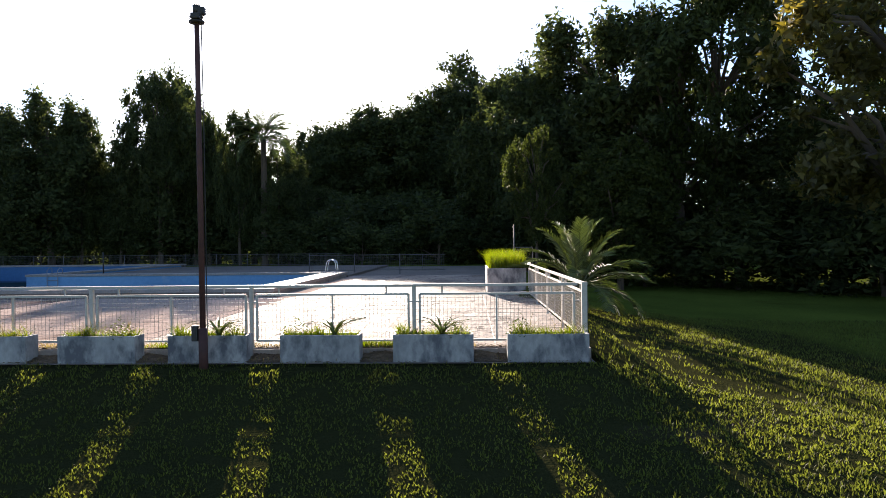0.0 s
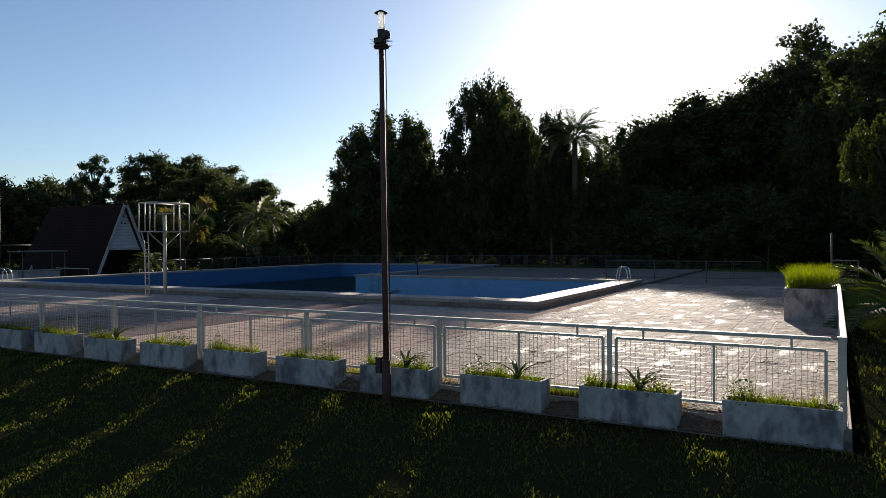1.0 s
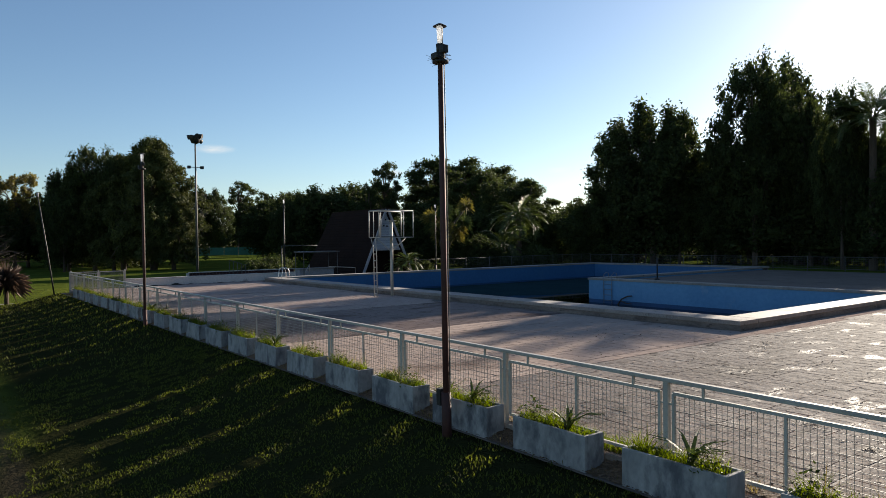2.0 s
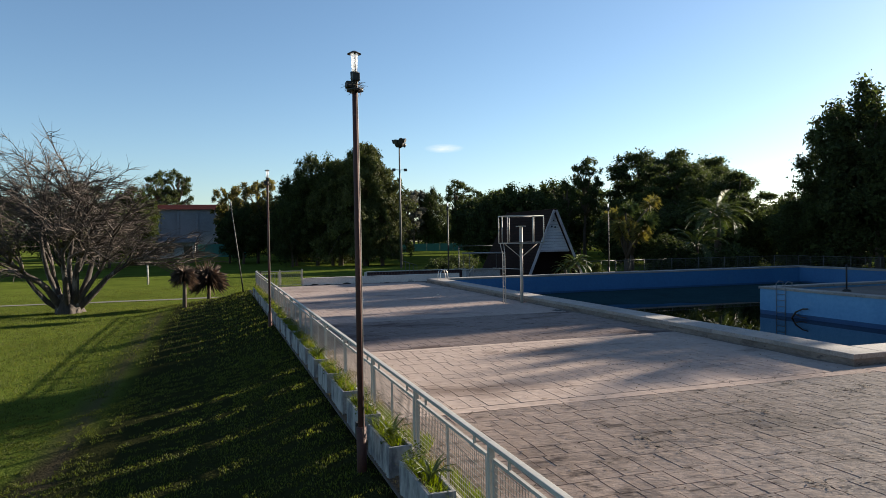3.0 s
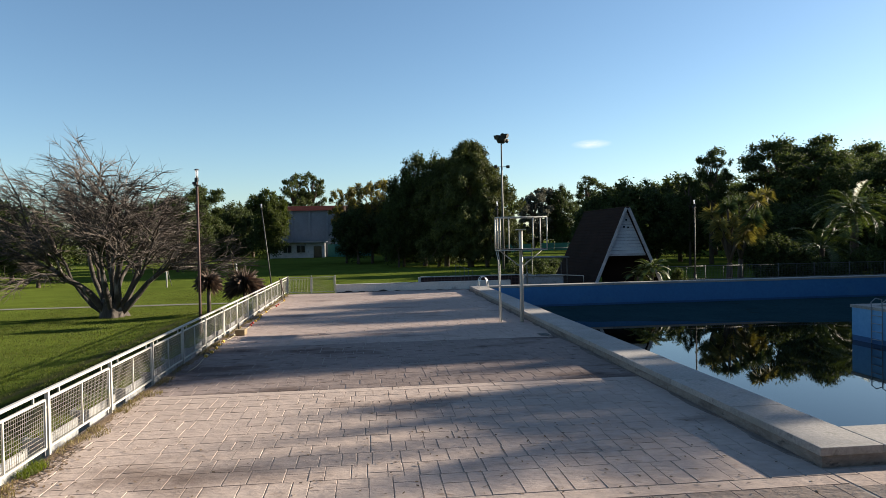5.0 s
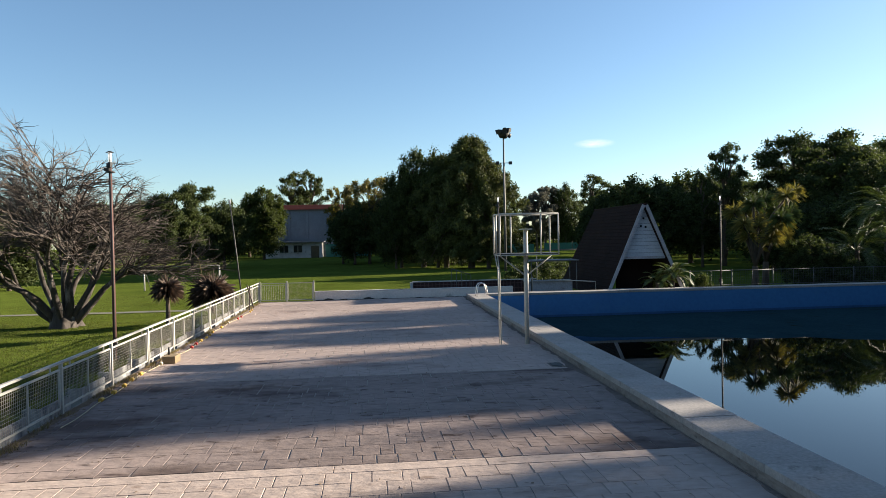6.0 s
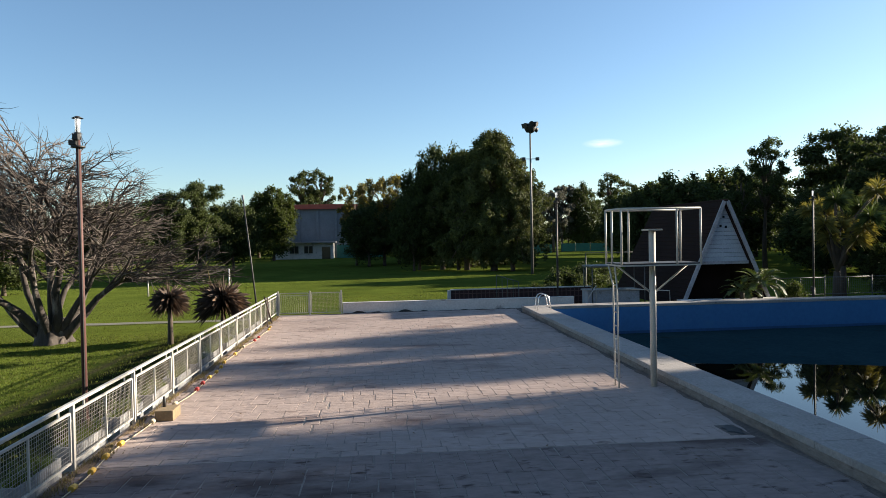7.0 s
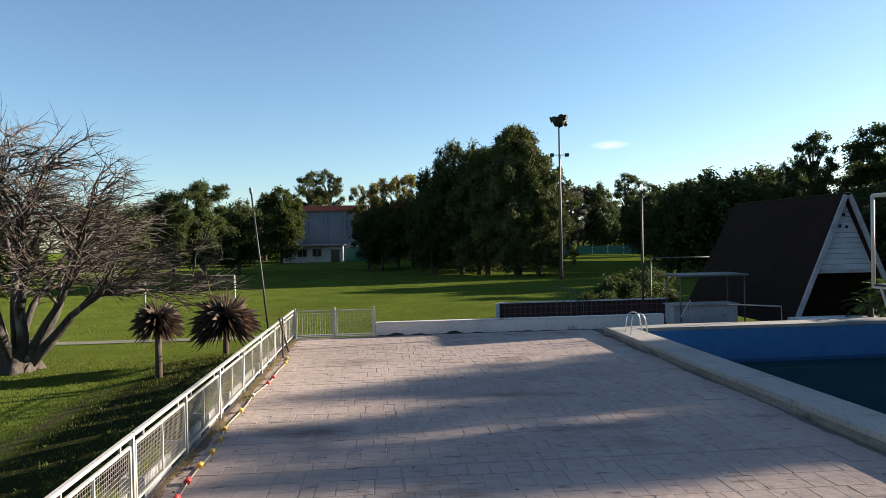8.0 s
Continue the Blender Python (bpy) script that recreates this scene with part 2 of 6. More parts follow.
M["siding"] = mat("white_siding", (0.42, 0.44, 0.48), (0.31, 0.325, 0.36), 0.7, 14, 1, 0.15)
M["barge"] = mat("worn_pale_board", (0.36, 0.35, 0.37), (0.22, 0.21, 0.22), 0.75, 14, 1.4, 0.2, stain=(0.12, 0.10, 0.09), stain_scale=3, stain_at=0.6)
M["boardgrey"] = mat("grey_painted_board", (0.24, 0.25, 0.27), (0.16, 0.165, 0.18), 0.75, 12, 1, 0.2)
M["plaster"] = mat("pale_plaster", (0.20, 0.218, 0.248), (0.14, 0.153, 0.178), 0.9, 3, 0.2, 0.1)
M["redroof"] = mat("red_sheet_roof", (0.42, 0.085, 0.05), (0.30, 0.06, 0.04), 0.7, 3, 0.3, 0.1)
M["greenpanel"] = mat("green_painted_wall", (0.05, 0.19, 0.15), (0.035, 0.14, 0.11), 0.8, 3, 0.4, 0.1)
M["darkglass"] = mat("dark_window", (0.02, 0.022, 0.025), None, 0.15, 4, 1, 0)
M["lattice"] = mat("dark_red_lattice", (0.055, 0.018, 0.018), (0.03, 0.012, 0.012), 0.8, 12, 1, 0.2)
M["slat"] = mat("faded_red_slat", (0.15, 0.075, 0.066), (0.085, 0.042, 0.038), 0.8, 12, 1, 0.2)
M["brick"] = mat("yellowed_block", (0.252, 0.18, 0.096), (0.168, 0.12, 0.066), 0.9, 20, 3, 0.4)
M["red"] = mat("red_float", (0.55, 0.05, 0.04), None, 0.5, 8, 2, 0)
M["yellow"] = mat("yellow_float", (0.70, 0.42, 0.06), None, 0.5, 8, 2, 0)
M["rope"] = mat("pale_rope", (0.52, 0.44, 0.30), None, 0.9, 30, 3, 0.2)
M["path"] = mat("gravel_path", (0.13, 0.122, 0.085), (0.085, 0.085, 0.05), 0.95, 20, 1, 0.3)
M["lampglass"] = mat("cloudy_lamp_glass", (0.75, 0.76, 0.78), (0.6, 0.62, 0.65), 0.2, 8, 2, 0, leaf=0.6)
M["nest"] = mat("nest_twigs", (0.16, 0.11, 0.06), (0.09, 0.06, 0.035), 0.95, 8, 2, 0)

water_mat = bpy.data.materials.new("still_dark_water")
water_mat.use_nodes = True
wp = water_mat.node_tree.nodes["Principled BSDF"]
wp.inputs["Base Color"].default_value = (0.004, 0.006, 0.005, 1)
wp.inputs["Roughness"].default_value = 0.02
wp.inputs["IOR"].default_value = 1.33
wp.inputs["Specular IOR Level"].default_value = 0.5
wno = water_mat.node_tree.nodes.new("ShaderNodeTexNoise")
wno.inputs["Scale"].default_value = 0.8
wbp = water_mat.node_tree.nodes.new("ShaderNodeBump")
wbp.inputs["Strength"].default_value, wbp.inputs["Distance"].default_value = 0.03, 0.05
water_mat.node_tree.links.new(wno.outputs["Fac"], wbp.inputs["Height"])
water_mat.node_tree.links.new(wbp.outputs[0], wp.inputs["Normal"])
M["water"] = water_mat
M["sludge"] = mat("algae_sludge", (0.02184, 0.04732, 0.05655), (0.01404, 0.03211, 0.039), 1.0, 6, 0.5, 0.3, spec=0.0, stain=(0.018, 0.022, 0.010), stain_scale=0.9, stain_at=0.62)


# ---- builders ----
def box(bm, x0, x1, y0, y1, z0, z1, bevel=0.0):
    r = bmesh.ops.create_cube(bm, size=1.0)
    for v in r["verts"]:
        v.co = Vector((x0 + (v.co.x + 0.5) * (x1 - x0), y0 + (v.co.y + 0.5) * (y1 - y0), z0 + (v.co.z + 0.5) * (z1 - z0)))
    if bevel:
        es = list({e for v in r["verts"] for e in v.link_edges})
        bmesh.ops.bevel(bm, geom=es, offset=bevel, segments=2, affect="EDGES", profile=0.6)
    return bm


def tube(bm, pts, r, seg=8, r2=None, cap=True):
    """A pipe along pts; r2: the radius at its end."""
    pts = [Vector(p) for p in pts]
    rings, up = [], None
    for i, p in enumerate(pts):
        d = (pts[min(i + 1, len(pts) - 1)] - pts[max(i - 1, 0)]).normalized()
        if up is None:
            up = d.orthogonal().normalized()
        up = (up - d * up.dot(d))
        up = up.normalized() if up.length > 1e-5 else d.orthogonal().normalized()
        side = d.cross(up)
        rr = r if r2 is None else r + (r2 - r) * i / (len(pts) - 1)
        rings.append([bm.verts.new(p + (up * math.cos(a) + side * math.sin(a)) * rr) for a in (2 * math.pi * k / seg for k in range(seg))])
    for a, b in zip(rings, rings[1:]):
        for k in range(seg):
            f = bm.faces.new((a[k], a[(k + 1) % seg], b[(k + 1) % seg], b[k]))
            f.smooth = seg > 5
    if cap:
        bm.faces.new(rings[0][::-1])
        bm.faces.new(rings[-1])
    return bm


def bar(bm, a, b, w, h=None):
    """A square bar from a to b."""
    a, b = Vector(a), Vector(b)
    h = h or w
    d = (b - a).normalized()
    side = d.cross(Vector((0, 0, 1)))
    side = side.normalized() if side.length > 1e-4 else Vector((1, 0, 0))
    up = side.cross(d)
    vs = [bm.verts.new(p + side * sx * w / 2 + up * sz * h / 2) for p in (a, b) for sx, sz in ((-1, -1), (1, -1), (1, 1), (-1, 1))]
    for f in ((3, 2, 1, 0), (4, 5, 6, 7), (0, 1, 5, 4), (1, 2, 6, 5), (2, 3, 7, 6), (3, 0, 4, 7)):
        bm.faces.new([vs[i] for i in f])
    return bm


def part(name, bm, material, parent=None, label="", kind=""):
    me = bpy.data.meshes.new(name)
    bmesh.ops.recalc_face_normals(bm, faces=bm.faces) if len(bm.faces) < 4000 else None
    bm.to_mesh(me)
    bm.free()
    me.materials.append(M[material])
    ob = new(name, me)
    ob.parent = parent
    return tagged(ob, label, kind=kind)


def bulk(name, verts, faces, material, parent=None, label="", kind=""):
    me = bpy.data.meshes.new(name)
    me.from_pydata(verts if isinstance(verts, list) else verts.tolist(), [], faces if isinstance(faces, list) else faces.tolist())
    me.materials.append(M[material])
    ob = new(name, me)
    ob.parent = parent
    return tagged(ob, label, kind=kind)


def root(name, x, y, z, label, category, group="", rz=0):
    ob = new(name)
    ob.matrix_world = pose(x, y, z, 0, 0, rz)
    ob.empty_display_size = 0.2
    return tagged(ob, label, category, group)


def B():
    return bmesh.new()


def bmesh_thick(bm, up):
    """Gives a flat sheet a body by raising a smaller copy of it."""
    r = bmesh.ops.extrude_face_region(bm, geom=bm.faces[:])
    for v in (g for g in r["geom"] if isinstance(g, bmesh.types.BMVert)):
        v.co = Vector((v.co.x * 0.8, v.co.y * 0.8, v.co.z + up))
    return bm


def icosahedron():
    g = (1 + 5 ** 0.5) / 2
    v = np.array([(-1, g, 0), (1, g, 0), (-1, -g, 0), (1, -g, 0), (0, -1, g), (0, 1, g), (0, -1, -g), (0, 1, -g), (g, 0, -1), (g, 0, 1), (-g, 0, -1), (-g, 0, 1)]) / math.sqrt(1 + g * g)
    f = [(a, b, c) for a in range(12) for b in range(a + 1, 12) for c in range(b + 1, 12) if max(np.linalg.norm(v[a] - v[b]), np.linalg.norm(v[b] - v[c]), np.linalg.norm(v[a] - v[c])) < 1.2]
    return v, np.array([t if np.dot(np.cross(v[t[1]] - v[t[0]], v[t[2]] - v[t[0]]), v[t[0]]) > 0 else (t[0], t[2], t[1]) for t in f])


def foliage(rng, centres, radii, count, size, long=1.0, droop=0.0, flat=0.8, core=0.62):
    """A crown: small pointed leaves round every clump, over a lumpy mass of inner leafage. Verts and triangles."""
    centres, radii = np.asarray(centres, float), np.asarray(radii, float)
    squash = np.array([1, 1, flat])
    wt = radii ** 1.8
    idx = rng.choice(len(centres), count, p=wt / wt.sum())
    d = rng.normal(size=(count, 3))
    d /= np.linalg.norm(d, axis=1)[:, None]
    rad = radii[idx] * np.clip(rng.normal(0.92, 0.34, count), 0.1, 2.0)
    p = centres[idx] + d * rad[:, None] * squash
    a = rng.normal(size=(count, 3))
    a[:, 2] = a[:, 2] * 0.6 - droop
    a /= np.linalg.norm(a, axis=1)[:, None]
    b = np.cross(a, d * 0.8 + rng.normal(size=(count, 3)) * 0.6)
    b /= np.linalg.norm(b, axis=1)[:, None]
    s = size * rng.uniform(0.55, 1.35, count)[:, None]
    a, b = a * s * long, b * s * 0.75
    v = np.stack([p - a * 0.5 - b * 0.5, p - a * 0.3 + b * 0.5, p + a * 0.7], 1).reshape(-1, 3)
    f = np.arange(count * 3).reshape(-1, 3)
    if core:
        iv, jf = icosahedron()
        n = len(centres)
        cv = centres[:, None, :] + iv[None] * rng.uniform(0.7, 1.15, (n, 12, 1)) * (radii * core)[:, None, None] * squash
        cf = jf[None] + (np.arange(n) * 12)[:, None, None] + len(v)
        v, f = np.concatenate([v, cv.reshape(-1, 3)]), np.concatenate([f, cf.reshape(-1, 3)])
    return v, f


def blades(rng, xy, z, h, w, lean=0.35):
    """Grass blades as bent slips rooted at xy, z: verts and faces."""
    n = len(xy)
    ang = rng.uniform(0, 2 * math.pi, n)
    hh = h * rng.uniform(0.5, 1.25, n)
    ln = lean * hh * rng.uniform(0.2, 1.4, n)
    base = np.column_stack([xy, z])
    side = np.column_stack([np.cos(ang), np.sin(ang), np.zeros(n)]) * (w * rng.uniform(0.7, 1.3, n))[:, None] / 2
    ld = rng.uniform(0, 2 * math.pi, n)
    lv = np.column_stack([np.cos(ld) * ln, np.sin(ld) * ln, np.zeros(n)])
    up = np.column_stack([np.zeros(n), np.zeros(n), hh])
    mid, tip = base + up * 0.55 + lv * 0.3, base + up * 0.95 + lv
    v = np.stack([base - side, base + side, mid + side * 0.8, mid - side * 0.8, tip], 1).reshape(-1, 3)
    k = np.arange(n)[:, None] * 5
    f = np.concatenate([k + [0, 1, 2], k + [0, 2, 3], k + [3, 2, 4]])
    return v, f

# ---- ground ----
PROFILE = [(0, -0.17), (0.6, -0.27), (1.4, -0.53), (2.2, -0.70), (4.4, -1.0), (6.2, -1.3), (10, -1.42), (30, -1.5), (90, -1.6), (900, -1.6)]


def ground_z(x, y):
    d = math.hypot(max(-40.45 - x, x - 2.3, 0), max(9.82 - y, 0))
    z = float(np.interp(d, [p[0] for p in PROFILE], [p[1] for p in PROFILE]))
    return z + 0.025 * noise.noise(Vector((x * 0.35, y * 0.35, 0))) * min(1, d * 0.6) + 0.12 * noise.noise(Vector((x * 0.05, y * 0.05, 3))) * min(1, d * 0.1)


def build_ground():
    xs = sorted({*np.arange(-700, -120, 40), *np.arange(-120, -44, 4), *np.arange(-44, 20, 0.8), *np.arange(20, 60, 4), *np.arange(60, 701, 40), -40.46, -40.3, 2.2, 2.35})
    ys = sorted({*np.arange(-700, -60, 40), *np.arange(-60, -12, 3), *np.arange(-12, 12, 0.6), *np.arange(12, 70, 2), *np.arange(70, 701, 42), 9.8, 9.95, 53.5, 54})
    verts, faces = [], []
    for y in ys:
        for x in xs:
            sunk = -40.4 < x < 2.3 and 9.9 < y < 53.8
            verts.append((float(x), float(y), -3.4 if sunk else ground_z(x, y)))
    w = len(xs)
    for j in range(len(ys) - 1):
        for i in range(w - 1):
            faces.append((j * w + i, j * w + i + 1, (j + 1) * w + i + 1, (j + 1) * w + i))
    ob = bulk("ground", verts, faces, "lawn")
    bank_dark = ob.data.attributes.new("bank_dark", "FLOAT", "POINT")
    for v, a in zip(ob.data.vertices, bank_dark.data):
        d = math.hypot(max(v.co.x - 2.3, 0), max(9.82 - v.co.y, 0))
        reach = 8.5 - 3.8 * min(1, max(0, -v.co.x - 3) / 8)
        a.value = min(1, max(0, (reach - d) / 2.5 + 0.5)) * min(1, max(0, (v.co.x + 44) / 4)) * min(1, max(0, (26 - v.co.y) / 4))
    bare = ob.data.attributes.new("earth", "FLOAT", "POINT")
    for v, a in zip(ob.data.vertices, bare.data):
        d = math.hypot(max(v.co.x - 2.3, 0), max(9.82 - v.co.y, 0))
        a.value = max(0, 1 - abs(d - 5.2) / 2.2) * min(1, max(0, (v.co.x + 42) / 4)) * min(1, max(0, (-2 - v.co.x) / 5)) + (0.85 * max(0, 1 - abs(d - 2.2) / 2.6) if v.co.x > 2.0 else 0)
    for f in ob.data.polygons:
        f.use_smooth = True
    tagged(ob, "mown green lawn sloping down from the pool terrace", "lawn", kind="structure")


build_ground()


def slab(name, bm, material, label, category):
    return tagged(part(name, bm, material), label, category, kind="structure")


# ---- pool deck ----
bm = box(box(B(), -40.0, 2.2, 10.205, 21.3, -0.5, -0.0075), -6.1, 2.2, 21.3, 36.0, -0.5, -0.0075)
box(bm, -39.98, -18.9, 10.225, 21.28, -0.4, -0.0055)
deck = slab("floor", bm, "joint", "pale pinkish stamped concrete pool deck with dark joints", "pool deck")
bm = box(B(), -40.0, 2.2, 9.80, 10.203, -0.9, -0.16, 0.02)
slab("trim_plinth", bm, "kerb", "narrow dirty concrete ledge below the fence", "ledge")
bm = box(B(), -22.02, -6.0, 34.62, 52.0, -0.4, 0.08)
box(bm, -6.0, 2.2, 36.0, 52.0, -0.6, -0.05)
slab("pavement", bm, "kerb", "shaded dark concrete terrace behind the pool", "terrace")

# ---- pool basin ----
WATER_Z = -1.1


def pool_walls():
    runs = [(-37.75, -6.9, 21.6, 22.06), (-6.94, -6.5, 22.06, 34.05), (-38.2, -37.74, 21.6, 52.5), (-37.74, -22.6, 52.04, 52.5),
            (-22.62, -6.94, 34.04, 34.55), (-22.62, -22.1, 34.55, 52.04)]
    for i, (x0, x1, y0, y1) in enumerate(runs):
        w = slab(f"wall_pool_{i + 1}", box(B(), x0, x1, y0, y1, -0.9, 0.16), "blue_pale" if i >= 4 else "blue", "faded blue painted pool wall", "pool wall")
        part("tide_band", box(B(), x0 + 0.004, x1 - 0.004, y0 + 0.004, y1 - 0.004, -1.02, -0.9), "blue_wet", w, "blue wall dulled by the old water line")
        part("wet_foot", box(B(), x0 + 0.008, x1 - 0.008, y0 + 0.008, y1 - 0.008, -3.0, -1.02), "blue_wet" if i >= 4 else "algae", w, "wall foot stained dark")
pool_walls()
bm = B()
prof = [(-37.75, -1.02), (-36.0, -1.03), (-33.8, -1.04), (-30.4, -1.095), (-28.0, -1.5)]
ys = [22.06 + (52.04 - 22.06) * j / 40 for j in range(41)]
rows = [[bm.verts.new((x + (0 if i in (0,) else 0.5 * noise.noise(Vector((0, y * 0.4, i))) + (0 if i < 2 else 0.32 * (min(y, 40) - 28))), y, z + 0.025 * noise.noise(Vector((x, y * 0.6, 0))))) for i, (x, z) in enumerate(prof)] for y in ys]
for r, q in zip(rows, rows[1:]):
    for i in range(len(prof) - 1):
        bm.faces.new((r[i], r[i + 1], q[i + 1], q[i])).smooth = True
slab("pool_shallows", bm, "sludge", "dark green algae sludge on the sloping shallow pool floor", "pool floor")
slab("pool_floor", box(B(), -38, -6.6, 21.8, 52.4, -3.2, -3.0), "algae", "dark pool bottom under the water", "pool floor")
bm = B()
for x0, x1, y0, y1 in ((-37.75, -6.93, 22.05, 34.05), (-37.75, -22.61, 34.05, 52.05)):
    bm.faces.new([bm.verts.new(p) for p in ((x0, y0, WATER_Z), (x1, y0, WATER_Z), (x1, y1, WATER_Z), (x0, y1, WATER_Z))])
slab("water", bm, "water", "still dark rain water standing low in the pool", "water")
bm = B()
box(bm, -38.6, -6.08, 21.23, 21.62, -0.05, 0.17, 0.01)
box(bm, -6.5, -6.08, 21.62, 34.87, -0.05, 0.17)
box(bm, -38.55, -38.2, 21.62, 52.85, -0.3, 0.17)
box(bm, -38.2, -22.1, 52.5, 52.85, -0.3, 0.17)
slab("trim_kerb", bm, "kerb_wall", "stained rendered kerb round the pool", "kerb")


def coping():
    top = new("coping")
    tagged(top, "worn pale concrete coping slabs round the pool edge", "coping", kind="structure")
    rng = random.Random(5)
    runs = [("x", -38.6, -6.05, 21.2, 22.12), ("y", 22.12, 34.9, -6.97, -6.05), ("y", 22.12, 52.9, -38.62, -37.72), ("x", -37.72, -22.04, 52.0, 52.9),
            ("x", -22.68, -6.97, 34.0, 34.6), ("y", 34.6, 52.0, -22.68, -22.06)]
    meshes = {}
    for ax, a, b, c, d in runs:
        n = max(1, round((b - a) / 2.4))
        step = (b - a) / n
        key = (ax, round(step, 3), round(d - c, 2))
        if key not in meshes:
            bm = B()
            L, W = step - 0.008, d - c
            box(bm, -L / 2, L / 2, -W / 2, W / 2, 0.165, 0.28, 0.012) if ax == "x" else box(bm, -W / 2, W / 2, -L / 2, L / 2, 0.165, 0.28, 0.012)
            me = bpy.data.meshes.new("coping_slab")
            bm.to_mesh(me)
            bm.free()
            me.materials.append(M["coping"])
            meshes[key] = me
        for i in range(n):
            m, o = a + (i + 0.5) * step, (c + d) / 2
            s = new("coping_slab", meshes[key])
            s.parent = top
            s.location = (m, o, rng.uniform(-0.004, 0.004)) if ax == "x" else (o, m, rng.uniform(-0.004, 0.004))


coping()

# ---- end wall of the deck ----
bm = box(B(), -40.12, -39.9, 13.2, 24.0, -1.3, 0.46, 0.015)
slab("wall_end", bm, "limewash", "low whitewashed wall with black mould along its foot", "low wall")
bm = box(B(), -40.14, -39.88, 13.19, 24.0, 0.462, 0.50, 0.008)
slab("trim_wall_cap", bm, "limewash", "pale capping of the low wall", "wall cap")
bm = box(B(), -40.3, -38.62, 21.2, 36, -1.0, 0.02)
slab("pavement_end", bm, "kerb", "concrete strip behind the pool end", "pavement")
wall_end = bpy.data.objects["wall_end"]
bm = B()
ys = [13.22 + 7.96 * i / 90 for i in range(91)]
hi = [0.015 + 0.20 * max(0.0, noise.noise(Vector((0, y * 1.4, 4))) - 0.05) + 0.03 * abs(noise.noise(Vector((0, y * 4.0, 1)))) for y in ys]
lo_v = [bm.verts.new((-39.897, y, -0.02)) for y in ys]
hi_v = [bm.verts.new((-39.897, y, h)) for y, h in zip(ys, hi)]
for i in range(90):
    bm.faces.new((lo_v[i], lo_v[i + 1], hi_v[i + 1], hi_v[i]))
part("mould_stain", bm, "iron", wall_end, "black mould along the wall foot")


# ---- fence ----
def fence_panel(length):
    """A panel along +x from its post: post, top rail, framed wire mesh."""
    top = new("fence")
    tagged(top, "white painted steel pool fence panel with square wire mesh", "fence", "fence round the pool deck")
    part("post", box(B(), -0.03, 0.03, -0.03, 0.03, -0.02, 0.985, 0.004), "white", top)
    part("top_rail", box(B(), -0.035, length - 0.035, -0.035, 0.035, 0.985, 1.03, 0.008), "white", top)
    a, b, lo, hi = 0.09, length - 0.09, 0.13, 0.87
    fr = B()
    for p, q in (((a, 0, lo), (b, 0, lo)), ((a, 0, hi), (b, 0, hi)), ((a, 0, lo), (a, 0, hi)), ((b, 0, lo), (b, 0, hi))):
        bar(fr, p, q, 0.035)
    part("panel_frame", fr, "white", top)
    part("middle_bar", bar(B(), (length / 2, 0, lo), (length / 2, 0, hi), 0.028), "white", top)
    for x in (length * 0.17, length * 0.83):
        part("stub", bar(B(), (x, 0, hi), (x, 0, 0.99), 0.025), "white", top)
    for x0, x1 in ((0.0, a), (b, length)):
        part("hinge_tab", bar(B(), (x0, 0, hi - 0.12), (x1, 0, hi - 0.12), 0.02), "white", top)
    w = B()
    n = int((b - a) / 0.062)
    for i in range(1, n):
        x = a + (b - a) * i / n
        bar(w, (x, 0.004, lo), (x, 0.004, hi), 0.0045)
    for i in range(1, 12):
        z = lo + (hi - lo) * i / 12
        bar(w, (a, -0.003, z), (b, -0.003, z), 0.0045)
    part("wire_mesh", w, "wire", top, kind="stuff")
    return top


FENCE_Y = 10.24
near = fence_panel(2.64)
posts = [2.03 - 2.64 * i for i in range(5)] + [-11.13, -13.72, -16.31, -18.90, -21.50, -23.93, -26.34, -28.67, -31.0, -33.3, -35.6, -37.9, -40.0]
short = fence_panel(2.40)
used = set()
for a, b in zip(posts, posts[1:]):
    kind = near if a - b > 2.5 else short
    m = pose(b, FENCE_Y, 0)
    if kind.name in used:
        copy_thing(kind, m)
    else:
        kind.matrix_world = m
        used.add(kind.name)
for i in range(4):
    copy_thing(near, pose(2.12, 10.26 + 2.66 * i, 0, 0, 0, 90))
corner = root("fence_post", 2.1, 10.24, 0, "white square corner post of the pool fence", "fence post")
part("post", box(B(), -0.04, 0.04, -0.04, 0.04, -0.02, 1.02, 0.005), "white", corner)
part("cap", box(B(), -0.045, 0.045, -0.045, 0.045, 1.021, 1.04, 0.004), "white", corner)


